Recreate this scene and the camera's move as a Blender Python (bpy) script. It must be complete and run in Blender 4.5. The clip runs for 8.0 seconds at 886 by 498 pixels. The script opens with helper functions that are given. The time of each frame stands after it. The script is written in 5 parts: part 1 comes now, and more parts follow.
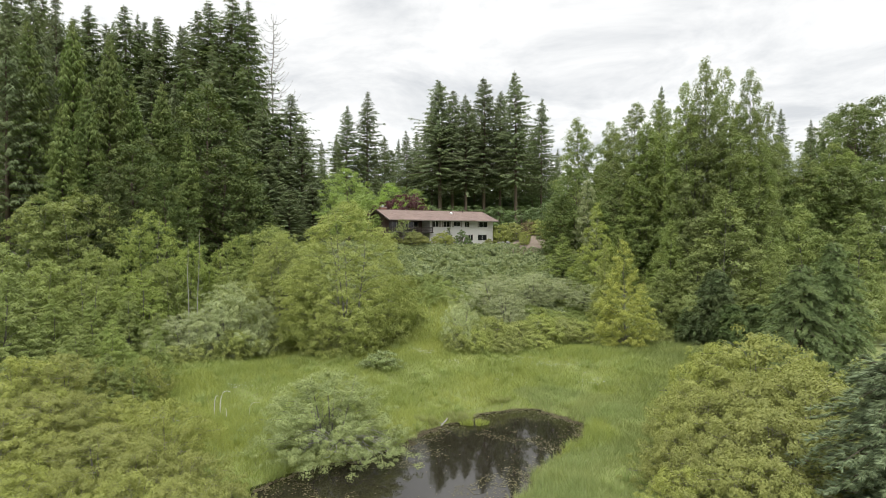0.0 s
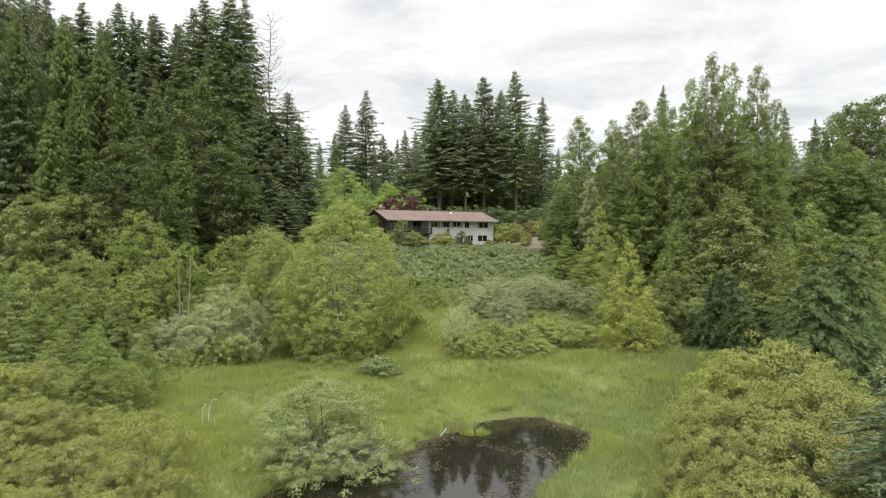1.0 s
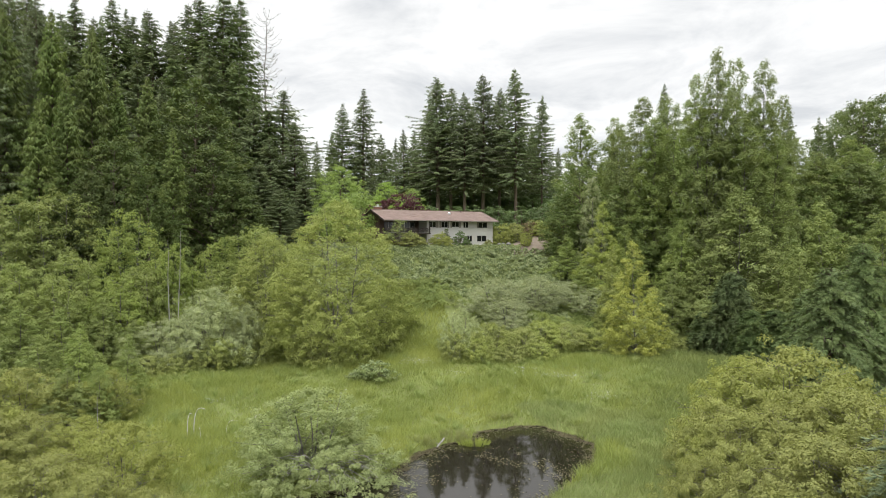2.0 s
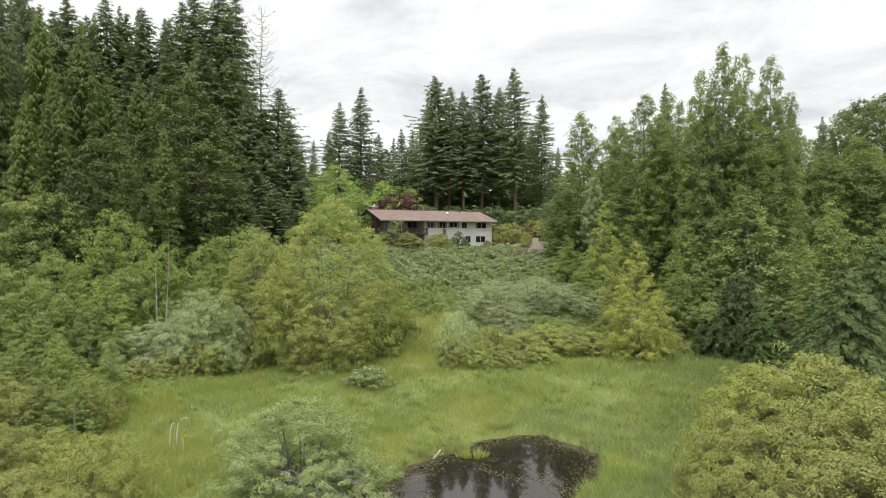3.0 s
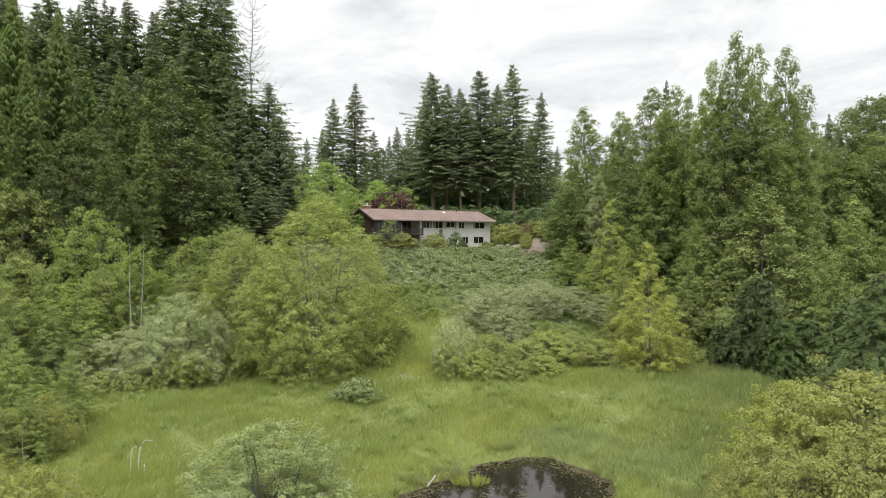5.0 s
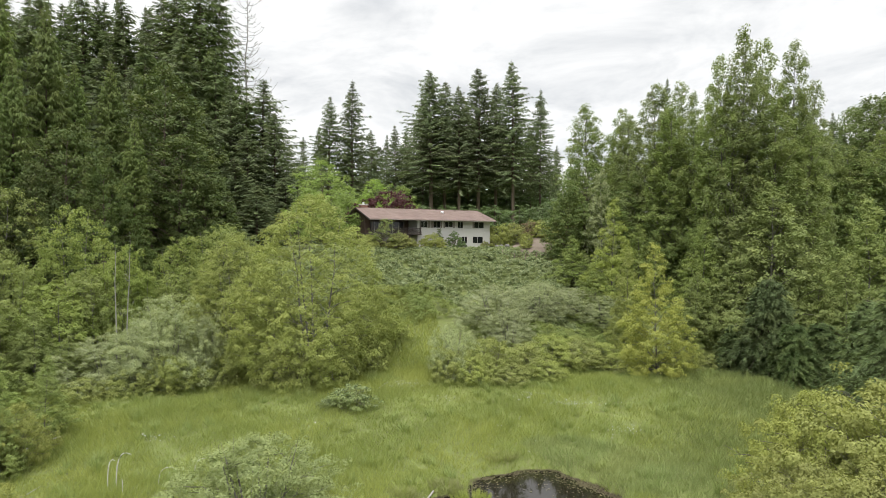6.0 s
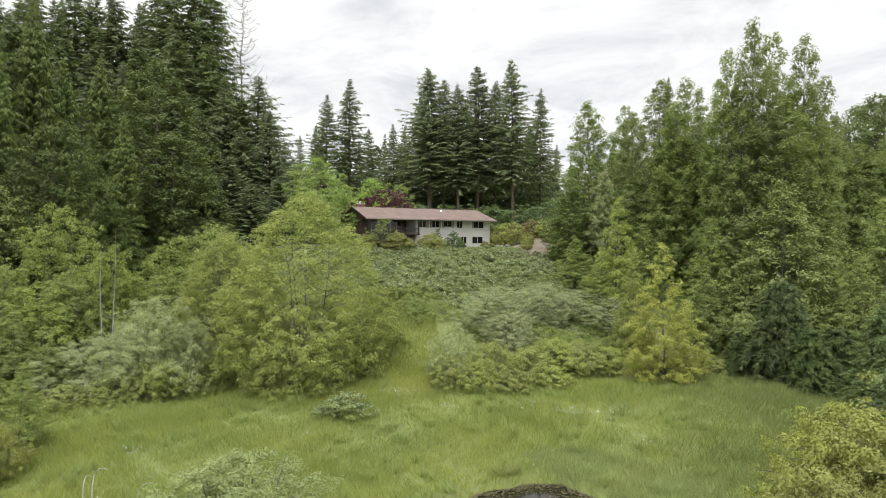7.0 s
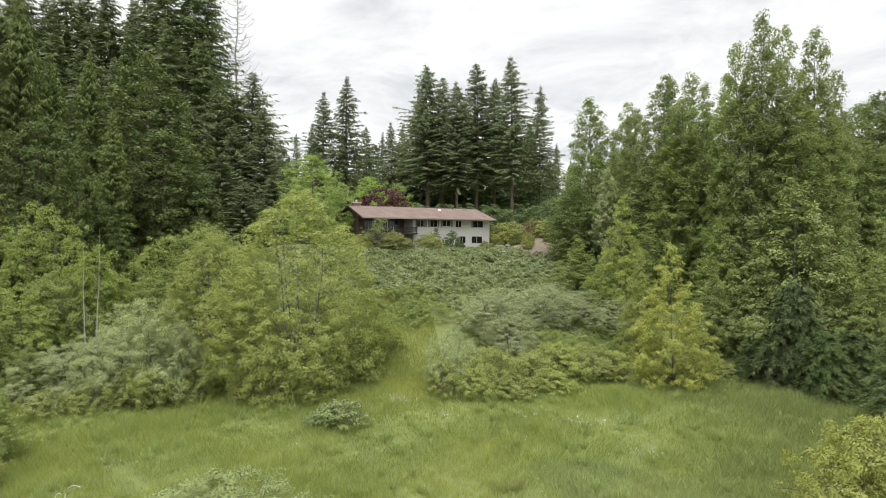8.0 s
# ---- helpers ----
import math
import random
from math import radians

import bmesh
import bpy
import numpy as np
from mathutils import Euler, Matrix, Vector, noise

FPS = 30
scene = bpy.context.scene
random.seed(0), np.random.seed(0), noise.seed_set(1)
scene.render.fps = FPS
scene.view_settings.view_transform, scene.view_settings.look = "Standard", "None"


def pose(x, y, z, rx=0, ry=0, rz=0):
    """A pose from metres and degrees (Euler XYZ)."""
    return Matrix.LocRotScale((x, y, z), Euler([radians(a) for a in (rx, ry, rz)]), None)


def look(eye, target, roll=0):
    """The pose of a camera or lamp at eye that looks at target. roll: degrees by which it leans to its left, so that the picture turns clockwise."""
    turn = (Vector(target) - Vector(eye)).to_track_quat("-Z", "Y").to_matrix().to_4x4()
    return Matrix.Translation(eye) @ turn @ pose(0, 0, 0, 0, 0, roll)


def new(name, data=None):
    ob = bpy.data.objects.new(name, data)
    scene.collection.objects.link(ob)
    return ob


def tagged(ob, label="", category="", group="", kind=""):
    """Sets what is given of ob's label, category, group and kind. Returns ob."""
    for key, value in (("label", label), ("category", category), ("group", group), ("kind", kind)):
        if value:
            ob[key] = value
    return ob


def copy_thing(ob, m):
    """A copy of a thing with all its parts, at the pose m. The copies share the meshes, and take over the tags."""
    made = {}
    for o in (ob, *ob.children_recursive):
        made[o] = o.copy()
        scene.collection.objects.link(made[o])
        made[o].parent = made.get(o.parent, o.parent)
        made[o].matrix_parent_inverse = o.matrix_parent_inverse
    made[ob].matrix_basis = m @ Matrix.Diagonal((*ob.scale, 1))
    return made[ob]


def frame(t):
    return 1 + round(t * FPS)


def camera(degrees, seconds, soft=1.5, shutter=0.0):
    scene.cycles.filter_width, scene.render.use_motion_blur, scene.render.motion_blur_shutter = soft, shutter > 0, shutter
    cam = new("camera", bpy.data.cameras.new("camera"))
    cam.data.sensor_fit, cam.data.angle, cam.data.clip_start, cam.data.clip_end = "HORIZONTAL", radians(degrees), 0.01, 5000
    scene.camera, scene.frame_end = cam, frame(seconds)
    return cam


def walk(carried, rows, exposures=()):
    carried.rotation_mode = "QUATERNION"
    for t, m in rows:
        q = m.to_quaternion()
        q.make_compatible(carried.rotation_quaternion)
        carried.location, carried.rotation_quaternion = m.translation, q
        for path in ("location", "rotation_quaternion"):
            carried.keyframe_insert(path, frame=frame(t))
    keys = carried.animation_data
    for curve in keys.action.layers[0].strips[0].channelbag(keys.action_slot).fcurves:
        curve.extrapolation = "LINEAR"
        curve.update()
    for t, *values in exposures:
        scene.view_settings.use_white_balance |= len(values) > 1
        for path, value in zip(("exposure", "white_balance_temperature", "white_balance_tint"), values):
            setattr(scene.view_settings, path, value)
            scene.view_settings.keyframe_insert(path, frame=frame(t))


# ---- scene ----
cam = camera(73.7, 8.0, soft=0.9)
METRES, EYE, TILT, LEAN, TURN = 22.0, 18.4, -1.0, 0.0, 0.0
ROWS = [
    (0.0, 0.0, 0.0, 0.0, -0.0, 0.0, 0.0),
    (0.5, -0.0006, 0.0618, 0.0023, -0.03, 0.02, 0.0),
    (1.0, 0.0011, 0.1229, 0.0036, -0.05, 0.06, 0.01),
    (1.5, 0.0053, 0.1835, 0.0054, -0.08, 0.07, 0.04),
    (3.0, 0.021, 0.3685, 0.008, -0.2, 0.16, 0.06),
    (3.5, 0.024, 0.431, 0.0086, -0.27, 0.19, 0.07),
    (4.0, 0.0259, 0.4934, 0.0091, -0.34, 0.2, 0.05),
    (4.5, 0.0275, 0.5554, 0.0106, -0.41, 0.22, 0.03),
    (6.0, 0.0283, 0.7446, 0.0119, -0.67, 0.26, -0.03),
    (6.5, 0.0282, 0.8076, 0.0131, -0.74, 0.26, -0.05),
    (7.0, 0.0277, 0.8708, 0.0144, -0.81, 0.27, -0.06),
    (7.5, 0.0283, 0.9349, 0.0156, -0.88, 0.26, -0.06),
    (8.0, 0.0293, 0.9988, 0.0165, -0.96, 0.25, -0.05),
]
walk(cam, [(t, pose(0, 0, EYE, TILT, LEAN, TURN) @ pose(METRES * x, METRES * y, METRES * z, 90 + pitch, roll, yaw)) for t, x, y, z, yaw, pitch, roll in ROWS])

# ---- world and sun ----
world = bpy.data.worlds.new("overcast_sky")
scene.world = world
world.use_nodes = True
wn, wl = world.node_tree.nodes, world.node_tree.links
wn.clear()
SUN_ELEV, SUN_TURN = radians(58), radians(200)
sky = wn.new("ShaderNodeTexSky")
sky.sky_type = 'NISHITA'
sky.sun_disc = False
sky.sun_elevation, sky.sun_rotation = SUN_ELEV, SUN_TURN
coord = wn.new("ShaderNodeTexCoord")
split = wn.new("ShaderNodeSeparateXYZ")
wl.new(coord.outputs["Generated"], split.inputs[0])
# cloud layer seen on a flat ceiling: divide the direction by its height
lift = wn.new("ShaderNodeMath")
lift.operation = 'MAXIMUM'
lift.inputs[1].default_value = 0.0
wl.new(split.outputs[2], lift.inputs[0])
soft = wn.new("ShaderNodeMath")
soft.operation = 'ADD'
soft.inputs[1].default_value = 0.16
wl.new(lift.outputs[0], soft.inputs[0])
flat = wn.new("ShaderNodeVectorMath")
flat.operation = 'DIVIDE'
wl.new(coord.outputs["Generated"], flat.inputs[0])
both = wn.new("ShaderNodeCombineXYZ")
for i in range(3):
    wl.new(soft.outputs[0], both.inputs[i])
wl.new(both.outputs[0], flat.inputs[1])
clouds = wn.new("ShaderNodeTexNoise")
clouds.inputs["Scale"].default_value = 1.5
clouds.inputs["Detail"].default_value = 6.0
clouds.inputs["Roughness"].default_value = 0.6
clouds.inputs["Distortion"].default_value = 0.35
shift = wn.new("ShaderNodeVectorMath")
shift.operation = 'ADD'
shift.inputs[1].default_value = (3.1, 0.4, 0.0)
wl.new(flat.outputs[0], shift.inputs[0])
wl.new(shift.outputs[0], clouds.inputs["Vector"])
ramp = wn.new("ShaderNodeValToRGB")
ramp.color_ramp.elements[0].position, ramp.color_ramp.elements[0].color = 0.37, (0.78, 0.80, 0.82, 1)
ramp.color_ramp.elements[1].position, ramp.color_ramp.elements[1].color = 0.57, (1.12, 1.12, 1.11, 1)
wl.new(clouds.outputs["Fac"], ramp.inputs[0])
# overcast skies grow brighter towards the zenith
zen = wn.new("ShaderNodeMapRange")
zen.inputs["From Min"].default_value, zen.inputs["From Max"].default_value = 0.36, 1.0
zen.inputs["To Min"].default_value, zen.inputs["To Max"].default_value = 1.0, 4.0
wl.new(split.outputs[2], zen.inputs["Value"])
bright = wn.new("ShaderNodeVectorMath")
bright.operation = 'SCALE'
wl.new(ramp.outputs[0], bright.inputs[0])
wl.new(zen.outputs[0], bright.inputs["Scale"])
back_cloud = wn.new("ShaderNodeBackground")
wl.new(bright.outputs[0], back_cloud.inputs[0])
back_sky = wn.new("ShaderNodeBackground")
back_sky.inputs[1].default_value = 0.08
wl.new(sky.outputs[0], back_sky.inputs[0])
mixed = wn.new("ShaderNodeMixShader")
mixed.inputs[0].default_value = 0.9
wl.new(back_sky.outputs[0], mixed.inputs[1])
wl.new(back_cloud.outputs[0], mixed.inputs[2])
wout = wn.new("ShaderNodeOutputWorld")
wl.new(mixed.outputs[0], wout.inputs[0])

sun_data = bpy.data.lights.new("sun", 'SUN')
sun_data.energy, sun_data.angle, sun_data.color = 2.1, radians(40), (1.0, 0.97, 0.92)
sun = new("sun", sun_data)
sun_from = Vector((math.sin(SUN_TURN) * math.cos(SUN_ELEV), math.cos(SUN_TURN) * math.cos(SUN_ELEV), math.sin(SUN_ELEV)))
sun.matrix_world = look(sun_from * 100, (0, 0, 0))


# ---- materials ----
def shader(name):
    mat = bpy.data.materials.new(name)
    mat.use_nodes = True
    nodes, links = mat.node_tree.nodes, mat.node_tree.links
    nodes.clear()
    return mat, nodes, links, nodes.new("ShaderNodeOutputMaterial")


def mix_rgb(nodes, links, fac, a, b, blend='MIX'):
    n = nodes.new("ShaderNodeMix")
    n.data_type, n.blend_type = 'RGBA', blend
    for sock, v in ((n.inputs[0], fac), (n.inputs[6], a), (n.inputs[7], b)):
        if isinstance(v, bpy.types.NodeSocket):
            links.new(v, sock)
        elif isinstance(v, (int, float)):
            sock.default_value = v
        else:
            sock.default_value = (*v, 1)
    return n.outputs[2]


def noise_fac(nodes, links, scale, detail=4, lo=0.35, hi=0.65, stretch=None, rough=0.55):
    tc = nodes.new("ShaderNodeTexCoord")
    n = nodes.new("ShaderNodeTexNoise")
    n.inputs["Scale"].default_value, n.inputs["Detail"].default_value = scale, detail
    n.inputs["Roughness"].default_value = rough
    src = tc.outputs["Object"]
    if stretch:
        m = nodes.new("ShaderNodeMapping")
        m.inputs["Scale"].default_value = stretch
        links.new(src, m.inputs[0])
        src = m.outputs[0]
    links.new(src, n.inputs["Vector"])
    r = nodes.new("ShaderNodeMapRange")
    r.inputs["From Min"].default_value, r.inputs["From Max"].default_value = lo, hi
    links.new(n.outputs["Fac"], r.inputs["Value"])
    return r.outputs[0]


def leaf_mat(name, dark, light, warm, through_light=0.4, rough=0.7, clump=0.6, spread=0.35, vary=(0.25, 0.75)):
    """Foliage: tone differs leaf by leaf, bough by bough and plant by plant; light passes through the blades."""
    mat, nodes, links, out = shader(name)
    geo = nodes.new("ShaderNodeNewGeometry")
    info = nodes.new("ShaderNodeObjectInfo")
    tone = nodes.new("ShaderNodeMapRange")
    tone.inputs["To Min"].default_value, tone.inputs["To Max"].default_value = vary
    links.new(geo.outputs["Random Per Island"], tone.inputs["Value"])
    col = mix_rgb(nodes, links, tone.outputs[0], dark, light)
    bough = noise_fac(nodes, links, clump, 3, 0.42, 0.68)
    damp = nodes.new("ShaderNodeMath")
    damp.operation = 'MULTIPLY'
    damp.inputs[1].default_value = spread * 1.6
    links.new(bough, damp.inputs[0])
    col = mix_rgb(nodes, links, damp.outputs[0], col, warm)
    hsv = nodes.new("ShaderNodeHueSaturation")
    for sock, lo, hi in (("Hue", 0.495, 0.502), ("Saturation", 0.87, 0.98), ("Value", 0.92, 1.12)):
        r = nodes.new("ShaderNodeMapRange")
        r.inputs["To Min"].default_value, r.inputs["To Max"].default_value = lo, hi
        links.new(info.outputs["Random"], r.inputs["Value"])
        links.new(r.outputs[0], hsv.inputs[sock])
    links.new(col, hsv.inputs["Color"])
    bsdf = nodes.new("ShaderNodeBsdfPrincipled")
    bsdf.inputs["Roughness"].default_value = rough
    bsdf.inputs["Specular IOR Level"].default_value = 0.15
    links.new(hsv.outputs[0], bsdf.inputs["Base Color"])
    tr = nodes.new("ShaderNodeBsdfTranslucent")
    links.new(mix_rgb(nodes, links, 0.6, hsv.outputs[0], (1.0, 1.0, 0.55), 'MULTIPLY'), tr.inputs[0])
    m = nodes.new("ShaderNodeMixShader")
    m.inputs[0].default_value = through_light
    links.new(bsdf.outputs[0], m.inputs[1])
    links.new(tr.outputs[0], m.inputs[2])
    links.new(m.outputs[0], out.inputs[0])
    return mat


def solid_mat(name, a, b, scale=1.0, rough=0.7, bump=0.2, fine=8.0, metal=0.0, stretch=None, c=None, spec=0.4):
    """Opaque surface with broad stains and a fine grain, both also felt as relief."""
    mat, nodes, links, out = shader(name)
    broad = noise_fac(nodes, links, scale, 5, 0.35, 0.65, stretch)
    grain = noise_fac(nodes, links, scale * fine, 4, 0.3, 0.7, stretch)
    col = mix_rgb(nodes, links, broad, a, b)
    g = nodes.new("ShaderNodeMath")
    g.operation = 'MULTIPLY'
    g.inputs[1].default_value = 0.45
    links.new(grain, g.inputs[0])
    col = mix_rgb(nodes, links, g.outputs[0], col, c or tuple(0.6 * v for v in a))
    bsdf = nodes.new("ShaderNodeBsdfPrincipled")
    bsdf.inputs["Roughness"].default_value = rough
    bsdf.inputs["Metallic"].default_value = metal
    bsdf.inputs["Specular IOR Level"].default_value = spec
    links.new(col, bsdf.inputs["Base Color"])
    bp = nodes.new("ShaderNodeBump")
    bp.inputs["Strength"].default_value = bump
    bp.inputs["Distance"].default_value = 0.05
    links.new(grain, bp.inputs["Height"])
    links.new(bp.outputs[0], bsdf.inputs["Normal"])
    links.new(bsdf.outputs[0], out.inputs[0])
    return mat


M_FIR = leaf_mat("fir_needles", (0.0688, 0.1012, 0.0425), (0.1569, 0.2044, 0.081), (0.1569, 0.1872, 0.0627), 0.32, 0.6, 0.25)
M_FIRPALE = leaf_mat("open_fir_needles", (0.0792, 0.1109, 0.0528), (0.1716, 0.2156, 0.0986), (0.1672, 0.198, 0.0748), 0.34, 0.6, 0.25)
M_CEDARDARK = leaf_mat("dark_cedar_sprays", (0.0681, 0.1103, 0.0375), (0.1467, 0.1995, 0.0681), (0.1526, 0.1878, 0.0563), 0.3, 0.6, 0.4, vary=(0.0, 1.0))
M_CEDAR = leaf_mat("cedar_sprays", (0.085, 0.135, 0.034), (0.175, 0.235, 0.062), (0.185, 0.21, 0.055), 0.34, 0.6, 0.22)
M_SPRUCE = leaf_mat("spruce_needles", (0.07, 0.11, 0.042), (0.24, 0.31, 0.125), (0.205, 0.26, 0.088), 0.3, 0.6, 0.5)
M_NEARSPRUCE = leaf_mat("near_spruce_needles", (0.06, 0.1, 0.045), (0.29, 0.36, 0.19), (0.2, 0.26, 0.11), 0.3, 0.6, 1.2, 0.3, vary=(0.0, 1.0))
M_ALDER = leaf_mat("alder_leaves", (0.1379, 0.1869, 0.0414), (0.2667, 0.327, 0.0819), (0.28, 0.3224, 0.0776), 0.36, 0.55, 0.35)
M_MAPLE = leaf_mat("maple_leaves", (0.0813, 0.1254, 0.0348), (0.1625, 0.2147, 0.0604), (0.1741, 0.2031, 0.0534), 0.34, 0.55, 0.3)
M_DARKMAPLE = leaf_mat("dark_maple_leaves", (0.0516, 0.086, 0.0241), (0.1161, 0.1591, 0.043), (0.1376, 0.1548, 0.0361), 0.34, 0.55, 0.3)
M_BRIGHT = leaf_mat("bright_maple_leaves", (0.1662, 0.2596, 0.0504), (0.303, 0.4198, 0.096), (0.303, 0.4032, 0.0908), 0.48, 0.55, 0.35)
M_COTTON = leaf_mat("cottonwood_leaves", (0.1366, 0.1933, 0.0541), (0.2757, 0.339, 0.1106), (0.2851, 0.3181, 0.0959), 0.45, 0.5, 0.3)
M_WILLOW = leaf_mat("willow_leaves", (0.21, 0.2519, 0.1207), (0.3886, 0.4305, 0.2257), (0.3569, 0.3886, 0.1574), 0.4, 0.6, 0.6)
M_ALDERDARK = leaf_mat("shaded_alder_leaves", (0.1315, 0.1846, 0.0443), (0.2756, 0.3381, 0.0949), (0.2788, 0.322, 0.0843), 0.36, 0.55, 0.3)
M_BUSH = leaf_mat("bushy_tree_leaves", (0.178, 0.218, 0.05), (0.332, 0.372, 0.108), (0.345, 0.366, 0.1), 0.4, 0.55, 0.4)
M_PONDWILLOW = leaf_mat("pond_willow_leaves", (0.1591, 0.2038, 0.0771), (0.3182, 0.3658, 0.1542), (0.2884, 0.324, 0.1109), 0.38, 0.6, 0.6)
M_SHRUB = leaf_mat("shrub_leaves", (0.162, 0.188, 0.040), (0.322, 0.350, 0.092), (0.338, 0.350, 0.088), 0.38, 0.55, 0.5)
M_YELLOW = leaf_mat("yellow_alder_leaves", (0.27, 0.3, 0.06), (0.42, 0.45, 0.12), (0.42, 0.43, 0.1), 0.5, 0.55, 0.4)
M_YOUNG = leaf_mat("young_alder_leaves", (0.2, 0.245, 0.055), (0.37, 0.42, 0.115), (0.36, 0.4, 0.1), 0.45, 0.55, 0.4)
M_RED = leaf_mat("red_maple_leaves", (0.050, 0.016, 0.020), (0.105, 0.030, 0.034), (0.110, 0.035, 0.030), 0.35, 0.5, 0.5)
M_IVY = leaf_mat("bramble_leaves", (0.055, 0.09, 0.026), (0.36, 0.42, 0.2), (0.19, 0.235, 0.06), 0.4, 0.5, 0.8, 0.5, vary=(0.0, 1.0))
M_BRIGHTWEED = leaf_mat("weed_leaves", (0.115, 0.16, 0.042), (0.23, 0.28, 0.08), (0.245, 0.275, 0.075), 0.42, 0.55, 0.3)
M_HEDGE = leaf_mat("garden_shrub_leaves", (0.16, 0.19, 0.045), (0.32, 0.34, 0.095), (0.31, 0.32, 0.085), 0.36, 0.55, 0.6)
M_RUSSET = leaf_mat("russet_shrub_leaves", (0.120, 0.100, 0.045), (0.240, 0.180, 0.090), (0.230, 0.150, 0.085), 0.35, 0.6, 0.6)
M_DARKSHRUB = leaf_mat("dark_shrub_leaves", (0.0675, 0.1148, 0.0405), (0.1485, 0.2025, 0.0743), (0.135, 0.189, 0.0607), 0.35, 0.5, 0.6)
M_GRASS = leaf_mat("tall_grass", (0.168, 0.23, 0.045), (0.325, 0.372, 0.098), (0.35, 0.382, 0.085), 0.45, 0.6, 0.12, 0.5)
M_REED = leaf_mat("pale_reed_grass", (0.165, 0.235, 0.068), (0.305, 0.365, 0.122), (0.3, 0.33, 0.1), 0.42, 0.6, 0.2)
M_EDGEGRASS = leaf_mat("rank_grass", (0.135, 0.195, 0.05), (0.265, 0.32, 0.092), (0.25, 0.295, 0.075), 0.42, 0.6, 0.25)
M_DRY = leaf_mat("dry_grass_tips", (0.21, 0.23, 0.09), (0.33, 0.345, 0.15), (0.3, 0.31, 0.12), 0.4, 0.7, 0.3)
M_FLOWER = leaf_mat("white_flowers", (0.52, 0.52, 0.56), (0.66, 0.66, 0.7), (0.6, 0.6, 0.62), 0.04, 0.7, 0.6)
M_PAD = leaf_mat("pond_weed_leaves", (0.0806, 0.0713, 0.0341), (0.1426, 0.1302, 0.062), (0.1054, 0.1054, 0.0341), 0.2, 0.4, 0.6)
M_BARK = solid_mat("fir_bark", (0.085, 0.062, 0.045), (0.160, 0.125, 0.095), 1.2, 0.9, 0.6, 6, stretch=(1, 1, 0.2))
M_PALEBARK = solid_mat("alder_bark", (0.110, 0.100, 0.080), (0.220, 0.210, 0.185), 1.5, 0.85, 0.4, 6, stretch=(1, 1, 0.4))
M_DEAD = solid_mat("bleached_dead_wood", (0.260, 0.245, 0.220), (0.420, 0.400, 0.370), 1.5, 0.85, 0.4, 6, stretch=(1, 1, 0.3))
M_PALEWOOD = solid_mat("white_dry_wood", (0.480, 0.460, 0.430), (0.640, 0.620, 0.590), 1.5, 0.85, 0.4, 6, stretch=(1, 1, 0.3))
M_SOIL = solid_mat("meadow_soil", (0.110, 0.140, 0.035), (0.165, 0.200, 0.050), 0.08, 0.95, 0.5, 18, c=(0.090, 0.080, 0.045))
M_DIRT = solid_mat("dry_dirt_path", (0.150, 0.118, 0.088), (0.215, 0.175, 0.135), 0.4, 0.95, 0.5, 12)


# ---- helpers for meshes ----
def link_mesh(name, me, mat, parent=None, label=""):
    me.materials.append(mat)
    ob = new(name, me)
    if parent:
        ob.parent = parent
    if label:
        ob["label"] = label
    return ob


def quad_mesh(name, V, F):
    """A mesh from (n, 3) places and (m, 4) corners."""
    me = bpy.data.meshes.new(name)
    V, F = np.asarray(V, dtype=np.float32), np.asarray(F, dtype=np.int32)
    me.vertices.add(len(V))
    me.vertices.foreach_set("co", V.ravel())
    me.loops.add(F.size)
    me.loops.foreach_set("vertex_index", F.ravel())
    me.polygons.add(len(F))
    me.polygons.foreach_set("loop_start", np.arange(0, F.size, 4, dtype=np.int32))
    me.update(calc_edges=True)
    return me


def loose_tris(name, T):
    """A mesh of separate triangles from (n, 3, 3)."""
    me = bpy.data.meshes.new(name)
    n = len(T)
    me.vertices.add(n * 3)
    me.vertices.foreach_set("co", T.astype(np.float32).ravel())
    me.loops.add(n * 3)
    me.loops.foreach_set("vertex_index", np.arange(n * 3, dtype=np.int32))
    me.polygons.add(n)
    me.polygons.foreach_set("loop_start", np.arange(0, n * 3, 3, dtype=np.int32))
    me.update(calc_edges=True)
    return me


def part(name, bm, mat, parent=None, label=""):
    me = bpy.data.meshes.new(name)
    bm.normal_update()
    bm.to_mesh(me)
    bm.free()
    return link_mesh(name, me, mat, parent, label)


def thing(name, m, label, category, group="", kind=""):
    ob = new(name)
    ob.empty_display_size = 0.3
    ob.matrix_basis = m
    return tagged(ob, label, category, group, kind)


def boxes_bm(items, bevel=0.0):
    """One bmesh of boxes (x0, y0, z0, x1, y1, z1), edges bevelled."""
    bm = bmesh.new()
    for x0, y0, z0, x1, y1, z1 in items:
        r = bmesh.ops.create_cube(bm, size=1.0)
        for v in r["verts"]:
            v.co = Vector((x0 + (v.co.x + 0.5) * (x1 - x0), y0 + (v.co.y + 0.5) * (y1 - y0), z0 + (v.co.z + 0.5) * (z1 - z0)))
    if bevel:
        bmesh.ops.bevel(bm, geom=bm.edges[:], offset=bevel, segments=1, affect='EDGES')
    return bm


